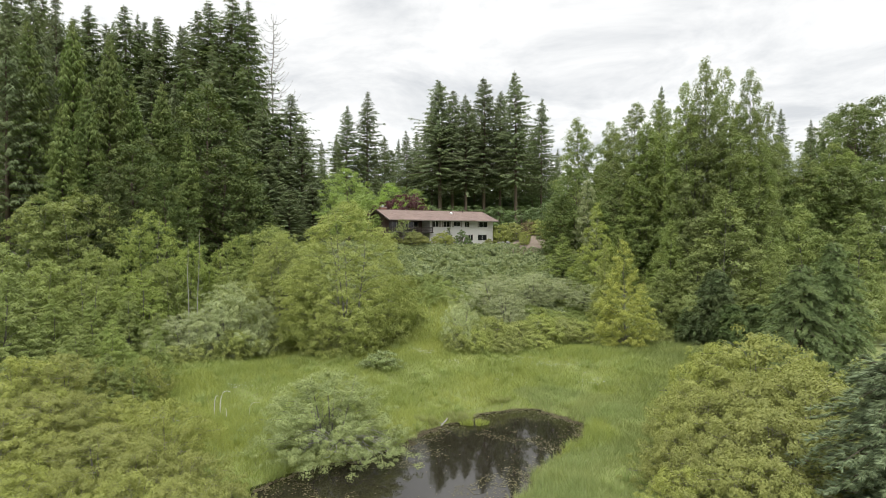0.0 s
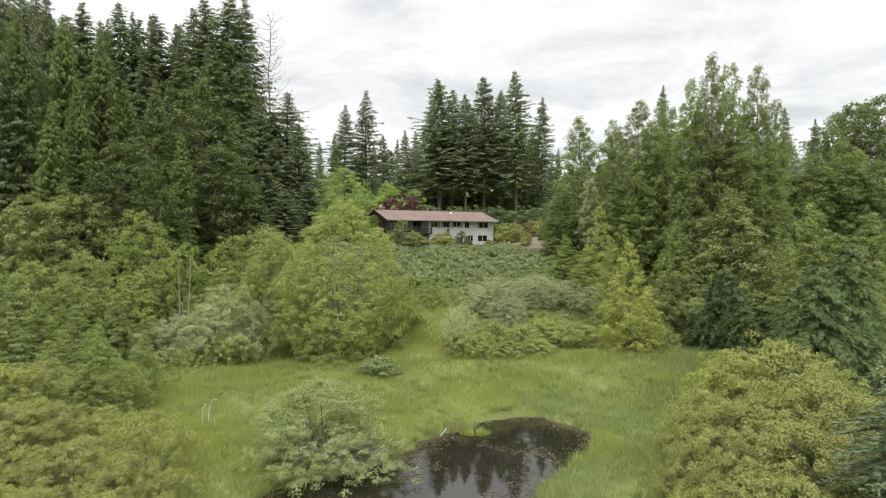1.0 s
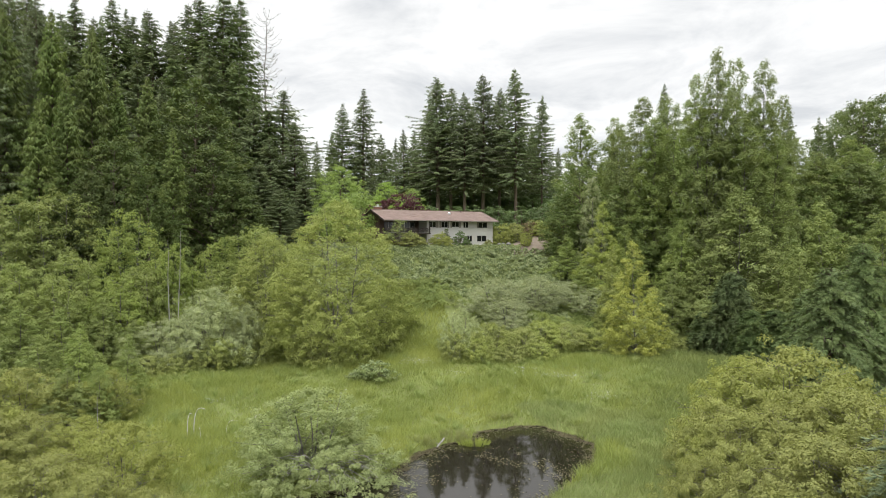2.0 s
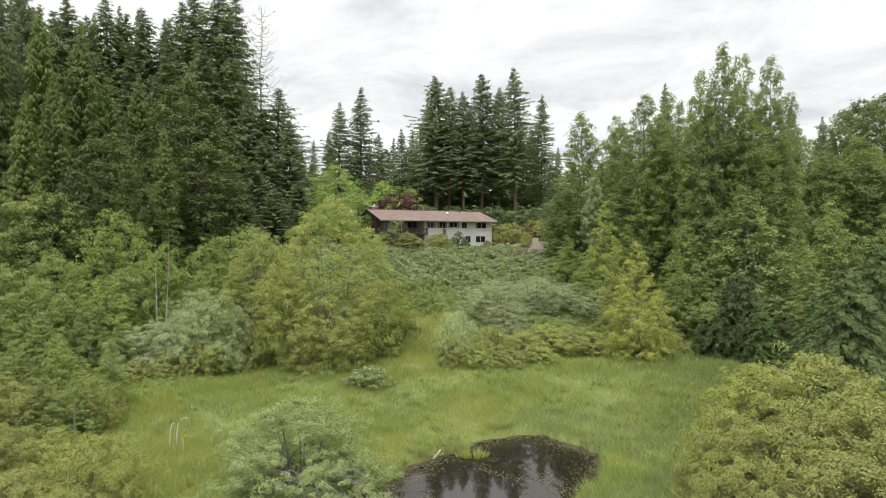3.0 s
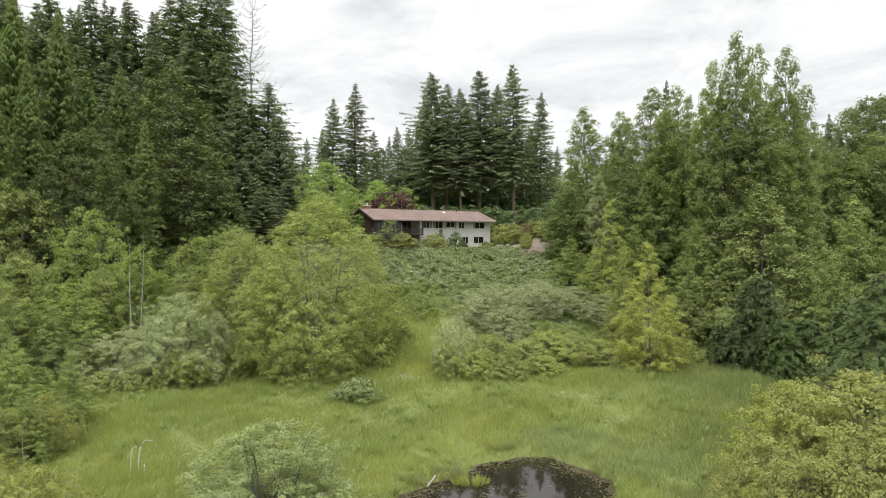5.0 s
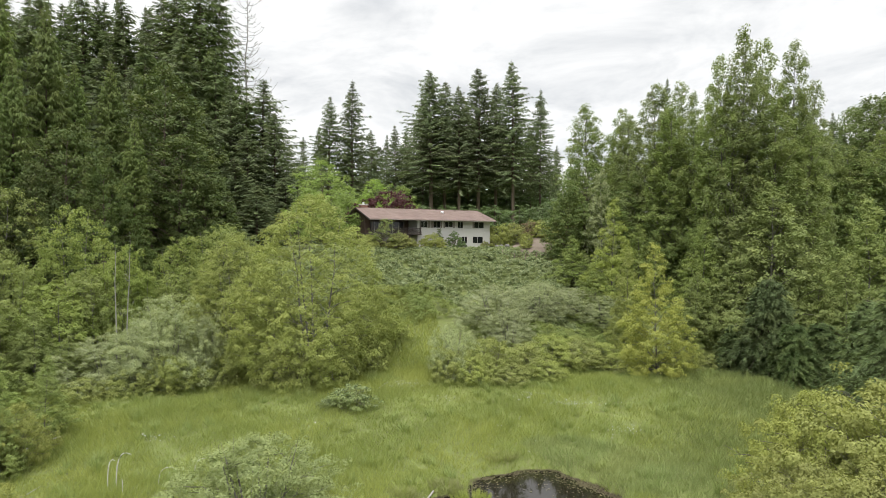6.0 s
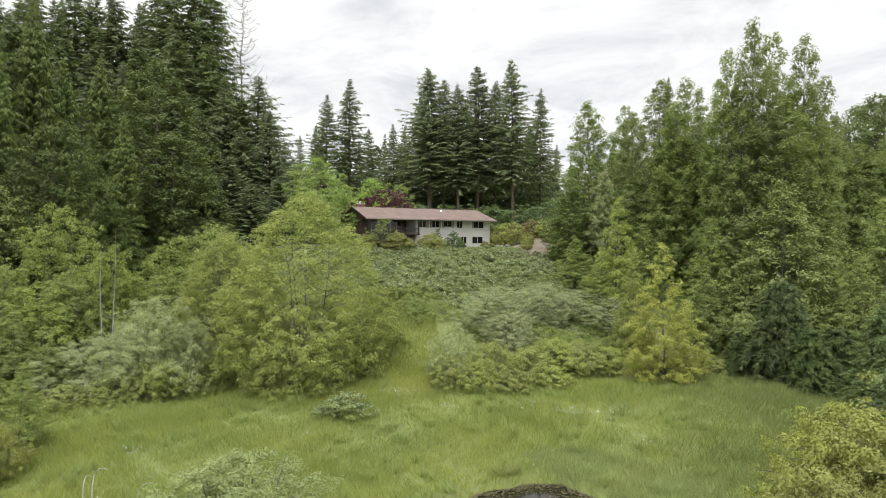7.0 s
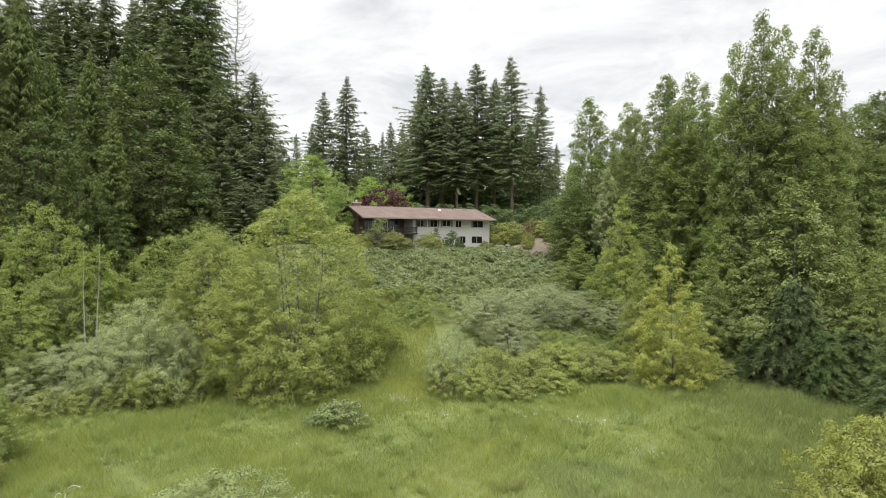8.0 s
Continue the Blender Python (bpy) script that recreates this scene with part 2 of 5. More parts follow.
def tubes(paths, sides=5):
    """Tapered round tubes along paths, each (points (k, 3), radii (k,)): places and corners."""
    Vs, Fs, base = [], [], 0
    ang = np.arange(sides) * 2 * np.pi / sides
    for P, R in paths:
        P, R = np.asarray(P, float), np.asarray(R, float)
        T = np.gradient(P, axis=0)
        T /= np.linalg.norm(T, axis=1, keepdims=True) + 1e-9
        ref = np.where(np.abs(T[:, 2:3]) > 0.9, [[1.0, 0, 0]], [[0, 0, 1.0]])
        A = np.cross(T, ref)
        A /= np.linalg.norm(A, axis=1, keepdims=True) + 1e-9
        B = np.cross(T, A)
        ring = P[:, None] + R[:, None, None] * (np.cos(ang)[None, :, None] * A[:, None] + np.sin(ang)[None, :, None] * B[:, None])
        k = len(P)
        Vs.append(ring.reshape(-1, 3))
        i = (np.arange(k - 1)[:, None] * sides + np.arange(sides)[None, :])
        j = (np.arange(k - 1)[:, None] * sides + (np.arange(sides)[None, :] + 1) % sides)
        Fs.append(np.stack([i, j, j + sides, i + sides], -1).reshape(-1, 4) + base)
        base += k * sides
    return np.concatenate(Vs), np.concatenate(Fs)


def smooth01(a, b, v):
    t = np.clip((v - a) / (b - a), 0, 1)
    return t * t * (3 - 2 * t)


def wave(x, y, f, seed=0.0):
    """Cheap smooth unevenness between -1 and 1."""
    return (np.sin(x * f + 1.3 * seed + 1.7 * np.sin(y * f * 0.73 + seed)) + np.sin(y * f * 1.13 + 2.1 * seed + 1.9 * np.sin(x * f * 0.61 - seed))) * 0.5


# ---- the lie of the land ----
POND = np.array([(-13.2, 42.5), (-11.0, 46.0), (-6.0, 49.0), (-3.2, 52.0), (-0.5, 56.6), (2.6, 58.7), (4.7, 61.8), (8.2, 63.4), (11.2, 61.4), (13.3, 58.0), (12.6, 54.0), (9.4, 49.5), (6.2, 45.0), (4.6, 41.0), (1.0, 36.0), (-6.0, 34.5), (-11.5, 37.0)])


def pond_distance(x, y):
    """Metres from the pond's shore, negative on the water."""
    x, y = np.asarray(x, float), np.asarray(y, float)
    best, inside = np.full(x.shape, 1e9), np.zeros(x.shape, bool)
    for (ax, ay), (bx, by) in zip(POND, np.roll(POND, -1, 0)):
        t = np.clip(((x - ax) * (bx - ax) + (y - ay) * (by - ay)) / ((bx - ax) ** 2 + (by - ay) ** 2), 0, 1)
        best = np.minimum(best, np.hypot(x - ax - t * (bx - ax), y - ay - t * (by - ay)))
        hit = ((ay > y) != (by > y)) & (x < (bx - ax) * (y - ay) / (by - ay + 1e-12) + ax)
        inside ^= hit
    return np.where(inside, -best, best) + 0.45 * wave(x, y, 1.0, 2.0) + 0.22 * wave(x, y, 2.6, 7.0)


def land(x, y):
    """Height of the ground; the pond's water stands at 0."""
    x, y = np.asarray(x, float), np.asarray(y, float)
    crest = 119.5 + 0.5 * np.clip(x, -15, 15) + 45 * smooth01(18, 60, -x)
    foot = 86 + 3.0 * smooth01(18, 34, -x)
    z = 0.5 + 2.6 * smooth01(61, 80, y) * (1 - 0.55 * smooth01(6, 24, -x)) + (1.5 * smooth01(16, 34, x) + 0.8 * smooth01(20, 34, -x)) * (1 - smooth01(60, 90, y))
    z = z + 13.9 * np.clip((y - foot) / (crest - foot), 0, 1) ** 1.15
    z = z + 4.0 * smooth01(140, 240, y) + 10.0 * smooth01(120, 200, y) * smooth01(20, 90, -x)
    far = np.hypot(x, y)
    z = z + 0.14 * wave(x, y, 0.55, 2.0) * smooth01(10, 30, far) + 0.3 * wave(x, y, 0.13, 5.0)
    pad = smooth01(-1.0, 1.5, y - crest) * (1 - smooth01(150, 165, y)) * (1 - smooth01(22, 34, np.abs(x)))
    z = z * (1 - pad) + 17.3 * pad
    z = z + 2.0 * np.exp(-((x - 22) / 6.0) ** 2 - ((y - 136) / 6.0) ** 2)
    d = pond_distance(x, y)
    bank = smooth01(-0.9, 1.0, d - 0.55)
    return np.where(d < 12, (z + 0.0) * bank + (-0.9) * (1 - bank), z)


def axis_steps(lo, hi, fine, reach, n):
    inner = np.arange(lo, hi + 0.01, fine)
    g = np.linspace(0, 1, n)[1:] ** 2.6
    return np.concatenate([(lo - g * reach)[::-1], inner, hi + g * reach])


gx = axis_steps(-50, 45, 0.95, 2400, 34)
gy = axis_steps(28, 140, 0.95, 2400, 34)
GX, GY = np.meshgrid(gx, gy)
GZ = land(GX, GY)
nx, ny = len(gx), len(gy)
ii = (np.arange(ny - 1)[:, None] * nx + np.arange(nx - 1)[None, :]).ravel()
ground = link_mesh("ground", quad_mesh("ground", np.stack([GX, GY, GZ], -1).reshape(-1, 3), np.stack([ii, ii + 1, ii + 1 + nx, ii + nx], -1)), M_SOIL)
ground.data.polygons.foreach_set("use_smooth", np.ones(len(ground.data.polygons), bool))
tagged(ground, "uneven green meadow ground rising to a wooded bank", "ground", kind="structure")

# the pond's water: dark, still, faintly rippled
mat, nodes, links, out = shader("dark_pond_water")
bsdf = nodes.new("ShaderNodeBsdfPrincipled")
bsdf.inputs["Base Color"].default_value = (0.014, 0.012, 0.008, 1)
bsdf.inputs["Roughness"].default_value = 0.03
bsdf.inputs["IOR"].default_value = 1.45
tc = nodes.new("ShaderNodeTexCoord")
rip = nodes.new("ShaderNodeTexNoise")
rip.inputs["Scale"].default_value, rip.inputs["Detail"].default_value = 1.6, 3
links.new(tc.outputs["Object"], rip.inputs["Vector"])
bp = nodes.new("ShaderNodeBump")
bp.inputs["Strength"].default_value, bp.inputs["Distance"].default_value = 0.025, 0.05
links.new(rip.outputs["Fac"], bp.inputs["Height"])
links.new(bp.outputs[0], bsdf.inputs["Normal"])
links.new(bsdf.outputs[0], out.inputs[0])
M_WATER = mat
bm = bmesh.new()
mid = POND.mean(0)
bm.faces.new([bm.verts.new((*(mid + (p - mid) * 1.16), 0.0)) for p in POND])
bmesh.ops.triangulate(bm, faces=bm.faces[:])
water = part("water", bm, M_WATER)
tagged(water, "still dark pond water mirroring trees and sky", "pond", kind="structure")


# ---- plants: shapes ----
def unit(v):
    return v / (np.linalg.norm(v, axis=-1, keepdims=True) + 1e-9)


def leaves(rng, C, N, length, width):
    """Small three-cornered leaves at C that face N."""
    n = len(C)
    N = unit(N)
    T = unit(np.cross(N, rng.normal(size=(n, 3))))
    B = np.cross(N, T)
    L = (np.asarray(length) * rng.uniform(0.6, 1.3, n))[:, None] * 0.5
    W = (np.asarray(width) * rng.uniform(0.6, 1.3, n))[:, None] * 0.5
    skew = rng.uniform(-0.5, 0.5, (n, 1))
    return np.stack([C - T * L + B * W, C - T * L * (1 + skew) - B * W, C + T * L + B * W * skew], 1)


def bough(rng, a, b, sag, r0, r1, k=5):
    t = np.linspace(0, 1, k)[:, None]
    P = a + (b - a) * t
    P[:, 2] += sag * 4 * (t * (1 - t))[:, 0]
    P[1:-1] += rng.normal(size=(k - 2, 3)) * np.linalg.norm(b - a) * 0.03
    return P, np.linspace(r0, r1, k)


def leafy_meshes(seed, H, R, profile, n_clump, per_clump, clump, leaf, trunk_r, low=0.15, stems=1, lumps=0.3, droop=0.0, upturn=0.35, tall_clump=0.8, boughs=60, plume=0.17, shell=0.6):
    """Trunk with boughs, and crown, of a broad-leaved plant. profile: the crown's widths, as shares of R, from its foot to its top.
    Leaves sit in clumps along feathery boughs that spring from the stems, with hollows between them."""
    rng = np.random.default_rng(seed)
    prof_u = np.linspace(0, 1, len(profile))
    area = np.interp(np.linspace(0, 1, 60), prof_u, profile) + 0.12
    cdf = np.cumsum(area) / area.sum()
    u = np.interp((np.arange(boughs) + rng.random(boughs)) / boughs, cdf, np.linspace(0, 1, 60))
    az = (np.arange(boughs) * 2.39996 + rng.normal(0, 0.3, boughs)) % (2 * np.pi)
    lob = 1 + lumps * (np.sin(2 * az + 5 * u + seed) * 0.45 + np.sin(5 * az - 9 * u + 2 * seed) * 0.3 + rng.normal(0, 0.35, boughs))
    rad = np.interp(u, prof_u, profile) * R * np.clip(lob, 0.35, 1.7)
    lean = rng.normal(0, 0.03, 2) * H
    zt = np.maximum(H * (low + (1 - low) * u) - droop * rad, 0.25 * clump)
    tip = np.stack([rad * np.cos(az) + lean[0] * u, rad * np.sin(az) + lean[1] * u, zt], -1)
    # stems
    trunks, limbs, lines = [], [], []
    for s in range(stems):
        a = rng.uniform(0, 2 * np.pi)
        off = (0 if stems == 1 else 0.10 * R) * np.array([math.cos(a), math.sin(a)])
        lean_s = lean if stems == 1 else off * 3.0
        k = 9
        t = np.linspace(0, 1, k)
        P = np.stack([off[0] + lean_s[0] * t + rng.normal(0, 0.008 * H, k) * t, off[1] + lean_s[1] * t + rng.normal(0, 0.008 * H, k) * t, -0.4 + (H * 0.94 + 0.4) * t], -1)
        trunks.append((P, trunk_r * (1 - 0.93 * t) * (1 + 0.6 * np.exp(-t * 25))))
        lines.append(P)
    curves = []
    for i in range(boughs):
        P = lines[i % stems]
        f = np.clip((zt[i] - upturn * rad[i]) / (H * 0.94), 0.04 + 0.1 * rng.random(), 0.95) * (len(P) - 1)
        j = min(int(f), len(P) - 2)
        a = P[j] + (P[j + 1] - P[j]) * (f - j)
        t = np.linspace(0, 1, 6)[:, None]
        B = a + (tip[i] - a) * t
        span = np.linalg.norm(tip[i] - a)
        B[:, 2] += 0.35 * span * (t * (1 - t))[:, 0]
        B[1:-1] += rng.normal(size=(4, 3)) * span * 0.03
        curves.append(B)
        limbs.append((B, np.linspace(trunk_r * (0.10 + 0.28 * (1 - u[i])), 0.01 + 0.02 * trunk_r, 6)))
    curves = np.array(curves)
    span = np.linalg.norm(curves[:, -1] - curves[:, 0], axis=1) + 0.4 * clump
    # clumps along the boughs, thicker towards the tips
    w = (span + 0.12 * R) ** 0.9
    b = np.searchsorted(np.cumsum(w) / w.sum(), rng.random(n_clump) * 0.9999)
    q = 0.28 + 0.78 * rng.random(n_clump) ** 0.75
    f = np.clip(q, 0, 1) * 5
    j = np.minimum(f.astype(int), 4)
    C = curves[b, j] + (curves[b, j + 1] - curves[b, j]) * (f - j)[:, None]
    wide = (plume * span[b] * (1.25 - 0.75 * np.abs(q - 0.55)) + 0.25 * clump)[:, None]
    C = C + rng.normal(size=(n_clump, 3)) * wide * np.array([1, 1, 0.55]) * 0.75
    # the rest of the clumps close the crown's lumpy outside
    k = int(shell * n_clump)
    us = np.interp(rng.random(k), cdf, np.linspace(0, 1, 60))
    turn = rng.uniform(0, 2 * np.pi, k)
    swell = 1 + lumps * (0.5 * np.sin(2 * turn + 5 * us + seed) + 0.45 * np.sin(4 * turn - 6 * us + 2 * seed) + 0.4 * np.sin(7 * turn + 10 * us + 3 * seed))
    rads = np.interp(us, prof_u, profile) * R * swell * np.sqrt(np.clip((1.02 - us) / 0.14, 0, 1)) * (1.02 - 0.35 * rng.random(k) ** 2)
    C[:k] = np.stack([rads * np.cos(turn) + lean[0] * us, rads * np.sin(turn) + lean[1] * us, H * (low + (1 - low) * us) - droop * rads + rng.normal(0, 0.35 * clump, k)], -1)
    C[:, 2] = np.clip(C[:, 2], 0.1 * clump, None)
    # every clump is a flattened puff: small leaves lie on its upper shell and follow its swell
    m = n_clump * per_clump
    d = unit(rng.normal(size=(m, 3)))
    d[:, 2] = np.where(rng.random(m) < 0.25, d[:, 2], np.abs(d[:, 2]))
    rr = clump * (0.25 + 0.75 * rng.random(m) ** 0.45) * np.repeat(rng.uniform(0.55, 1.35, n_clump), per_clump)
    P = np.repeat(C, per_clump, 0) + d * rr[:, None] * np.array([1.0, 1.0, tall_clump])
    outw = P - np.array([0, 0, H * 0.35])
    N = 0.75 * d + 0.35 * unit(outw) + np.array([0, 0, 0.3]) + 0.32 * rng.normal(size=(m, 3))
    keep = P[:, 2] > 0.02
    return trunks, limbs, leaves(rng, P[keep], N[keep], leaf, leaf * 0.85)


def build_plant(name, trunks, limbs, Q, leaf_m, bark_m, label, category, group="", crown="crown"):
    ob = thing(name, Matrix(), label, category, group)
    V, F = tubes(trunks, 7)
    if limbs:
        V2, F2 = tubes(limbs, 3)
        V, F = np.concatenate([V, V2]), np.concatenate([F, F2 + len(V)])
    link_mesh("trunk", quad_mesh("trunk", V, F), bark_m, ob)
    link_mesh(crown, loose_tris(crown, Q), leaf_m, ob)
    return ob


def conifer_meshes(seed, H, R, bare=0.08, whorl=0.85, per=6, spray=0.95, droop=0.25, point=0.75, gap=0.2, hang=0.4, dense=1.0, ragged=0.2, wide=0.36):
    """Trunk, boughs and needle sprays of a conifer. droop: how far boughs sink; hang: how far sprays hang from them."""
    rng = np.random.default_rng(seed)
    k = 12
    t = np.linspace(0, 1, k)
    sway = rng.normal(0, 0.004 * H, (k, 2)).cumsum(0) * 0.5
    P = np.stack([sway[:, 0] * t, sway[:, 1] * t, -0.5 + (H + 0.5) * t], -1)
    r = H * 0.0115 * (1 - 0.97 * t) * (1 + 0.5 * np.exp(-t * 30))
    trunks, limbs, quads = [(P, r)], [], []
    z = H * bare
    side = np.sin(np.arange(8) * 2.4 + seed)
    while z < H * 0.985:
        f = (z / H - bare) / (1 - bare)
        # the crown swells above its foot and narrows to the leader
        width = R * (1 - f) ** point * (0.72 + 0.28 * min(1, f * 6)) * rng.uniform(1 - ragged, 1 + ragged)
        n = max(3, int(per * (0.75 + 0.5 * rng.random())))
        a0 = rng.uniform(0, 6.28)
        for b in range(n):
            if rng.random() < gap * (0.4 + f * 0.4):
                continue
            a = a0 + b * 2 * np.pi / n + rng.normal(0, 0.25)
            L = max(0.35, width * rng.uniform(0.72, 1.18) * (1 + 0.10 * side[int(a * 1.27) % 8]))
            rise = (0.35 * f - droop * (1 - f)) * L + rng.normal(0, 0.06) * L
            s = np.linspace(0, 1, 5)
            zb = min(max(z + rng.uniform(-0.7, 0.7) * whorl, 0.15), H * 0.985)
            base = np.array([np.interp(zb, P[:, 2], P[:, 0]), np.interp(zb, P[:, 2], P[:, 1]), zb])
            dirn = np.array([math.cos(a), math.sin(a), 0.0])
            B = base + dirn * (L * s)[:, None]
            B[:, 2] += rise * s + L * 0.06 * np.sin(s * np.pi) + (0.10 * L) * s ** 3
            limbs.append((B[[0, 2, 4]], np.array([0.012 + 0.007 * L, 0.008 + 0.0035 * L, 0.005])))
            m = max(9, int(dense * L / (spray * 0.26)))
            q = (np.arange(m) + rng.random(m)) / m
            q = 0.12 + 0.9 * q
            C = np.stack([np.interp(q, s, B[:, i]) for i in range(3)], -1)
            sgn = np.where(np.arange(m) % 2 == 0, 1.0, -1.0)[:, None]
            lat = np.array([-dirn[1], dirn[0], 0.0])
            out_dir = unit(dirn * 0.75 + lat * sgn * rng.uniform(0.3, 1.1, (m, 1)) + np.array([0, 0, 1.0]) * (rng.normal(-hang, 0.22, (m, 1))))
            ln = spray * rng.uniform(0.6, 1.25, (m, 1)) * min(1.0, 0.22 + 0.78 * L / (2.4 * spray))
            wd = ln * wide
            up = unit(np.cross(out_dir, np.cross(np.array([0, 0, 1.0]), out_dir)) + 0.75 * rng.normal(size=(m, 3)) + 0.35 * dirn)
            sd = unit(np.cross(out_dir, up))
            quads.append(np.stack([C + out_dir * ln * 0.08 + sd * wd * 0.55, C + out_dir * ln * 0.2 - sd * wd * 0.55 - up * wd * 0.2, C + out_dir * ln], 1))
        z += whorl * rng.uniform(0.7, 1.3) * (1 - 0.6 * f)
    # leader
    return trunks, limbs, np.concatenate(quads)


def drooping_meshes(seed, H, R, step=0.3, per=6, spray=0.3, point=0.75, sink=0.45, hang=1.0, dense=1.0, bare=0.01, twigs=0.30):
    """Trunk, boughs and needles of a soft conifer: boughs arch out and sink, and hang fans of fine sprays from side twigs."""
    rng = np.random.default_rng(seed)
    t = np.linspace(0, 1, 10)
    P = np.stack([0 * t, 0 * t, -0.4 + (H + 0.4) * t], -1)
    trunks, limbs, tris = [(P, H * 0.012 * (1 - 0.95 * t))], [], []
    s = np.linspace(0, 1, 7)
    z = H * bare + 0.2
    while z < H * 0.985:
        f = z / H
        width = R * (1 - f) ** point * (0.75 + 0.25 * min(1, f * 7)) * rng.uniform(0.78, 1.2)
        n = max(3, int(per * rng.uniform(0.7, 1.3)))
        a0 = rng.uniform(0, 6.28)
        for k in range(n):
            a = a0 + k * 2 * np.pi / n + rng.normal(0, 0.3)
            L = max(0.3, width * rng.uniform(0.7, 1.2))
            zb = min(z + rng.uniform(-0.5, 0.5) * step, H * 0.985)
            dirn = np.array([math.cos(a), math.sin(a), 0.0])
            lat = np.array([-dirn[1], dirn[0], 0.0])
            B = np.array([0, 0, zb]) + dirn * (L * s)[:, None] + lat * (rng.normal(0, 0.08) * L * s ** 2)[:, None]
            B[:, 2] += L * (0.45 * s - (0.45 + sink * (1 - 0.7 * f)) * s ** 2)
            B[:, 2] = np.maximum(B[:, 2], 0.12)
            limbs.append((B[[0, 3, 6]], np.array([0.015 + 0.01 * L, 0.012 + 0.004 * L, 0.006])))
            # drooping hands of sprays along the bough and beside it
            m = max(3, int(L / twigs * 2))
            q = 0.2 + 0.8 * (np.arange(m) + rng.random(m)) / m
            base = np.stack([np.interp(q, s, B[:, i]) for i in range(3)], -1)
            off = (0.3 * L * (1.1 - q) * rng.uniform(-1, 1, m))[:, None]
            base = base + lat * off + np.array([0, 0, -0.35]) * np.abs(off)
            k2 = max(6, int(14 * dense))
            g = m * k2
            bb = np.repeat(base, k2, 0)
            face = np.repeat(dirn * 0.8 + lat * np.sign(off) * 0.35, k2, 0)
            fan = rng.uniform(-1, 1, (g, 1))
            dip = rng.random((g, 1))
            way = unit(face + lat * fan * 0.9 + np.array([0, 0, 0.25]) - np.array([0, 0, 1.5]) * dip * hang)
            ln = spray * rng.uniform(0.6, 1.3, (g, 1)) * (1.15 - 0.4 * np.abs(fan)) * min(1.0, 0.4 + L / 2.0)
            side = unit(np.cross(way, face + np.array([0, 0, 0.9]) + 0.3 * rng.normal(size=(g, 3))))
            wd = ln * 0.13
            tris.append(np.stack([bb + side * wd * 0.6, bb - side * wd * 0.6 + way * ln * 0.25, bb + way * ln - np.array([0, 0, 0.25]) * ln * dip], 1))
        z += step * rng.uniform(0.7, 1.3) * (1 - 0.45 * f)
    return trunks, limbs, np.concatenate(tris)


def grove(protos, proto_h, spots, seed):
    """Plants at (x, y, height, width factor); the first spot of each takes the model itself."""
    rng = np.random.default_rng(seed)
    fresh = list(protos)
    for i, (x, y, h, w) in enumerate(spots):
        p = protos[i % len(protos)]
        turn = rng.uniform(0, 360)
        if p in fresh:
            fresh.remove(p)
            s = h / proto_h
            p.matrix_basis = pose(x, y, float(land(x, y)) - 0.15, 0, 0, turn) @ Matrix.Diagonal((s * w, s * w, s, 1))
        else:
            c = copy_thing(p, Matrix())
            s = h / proto_h
            c.matrix_basis = pose(x, y, float(land(x, y)) - 0.15, 0, 0, turn) @ Matrix.Diagonal((s * w, s * w, s, 1))
    for p in fresh:
        raise ValueError("unused plant model " + p.name)


# ---- plants: where they stand (x, y, height, breadth) ----
FAR_FIRS = [(-133.1, 165, 72.6, 1.62), (-125.6, 172, 71, 1.62), (-122.4, 178, 67.2, 1.62), (-117.5, 180, 61.2, 1.62), (-105.3, 178, 64.2, 1.46), (-104, 185, 60.4, 1.46), (-96.9, 182, 64.4, 1.62), (-92.8, 186, 60.4, 1.46), (-83.8, 180, 61, 1.54), (-83.4, 190, 59.4, 1.46), (-75.7, 182, 63.8, 1.62), (-67.9, 178, 67.2, 1.62), (-62.6, 176, 70.2, 1.62), (-59.5, 180, 69.4, 1.23), (-146, 190, 71.7, 1.62), (-121, 195, 63.8, 1.62), (-94.3, 184, 62.5, 0.78), (-90.6, 188, 62.7, 0.76), (-84.4, 190, 60.2, 0.83), (-102.8, 186, 60.9, 0.73), (-109.6, 184, 61.8, 0.75)]
MID_FIRS = [(-1.1, 222, 57.4, 1.38), (3.5, 228, 55.1, 1.2), (8.5, 218, 51.2, 1.14), (15.4, 224, 59.2, 1.2), (22.2, 232, 55.8, 1.08), (27.1, 220, 60.6, 1.08), (37.4, 226, 52, 0.86), (-4.4, 240, 50.9, 1.2), (36.3, 240, 41.6, 0.96), (12.8, 240, 50.8, 1.2)]
SLIM_FIRS = [(-33.7, 205, 45.3, 1.44), (-26.6, 208, 51.7, 1.44), (-22.2, 225, 39, 1.38), (-14.5, 240, 42.3, 1.25), (-18.9, 250, 41, 1), (-11.2, 250, 43.7, 1), (-9.1, 245, 38.2, 1), (-38.8, 215, 36.1, 1), (-46, 225, 33.1, 1), (50, 260, 37.7, 1), (57.3, 265, 31.9, 1), (92, 250, 62.9, 0.88), (120.1, 193, 38.6, 1), (128.3, 200, 33.7, 1), (108.3, 190, 41.7, 1), (71.7, 255, 39.6, 1), (-28.7, 250, 38.3, 1.12)]
WEST_FOREST_FIRS = [(-119.7, 152, 53.3, 1), (-108.1, 150, 50.5, 1), (-102.8, 155, 45.2, 1), (-90.9, 150, 48.5, 1), (-85.2, 158, 45.3, 1), (-74.7, 152, 44.9, 1), (-69.4, 160, 46.5, 1), (-58.8, 156, 48.3, 1), (-52.0, 158, 45.9, 1), (-42.7, 152, 34.2, 1)]
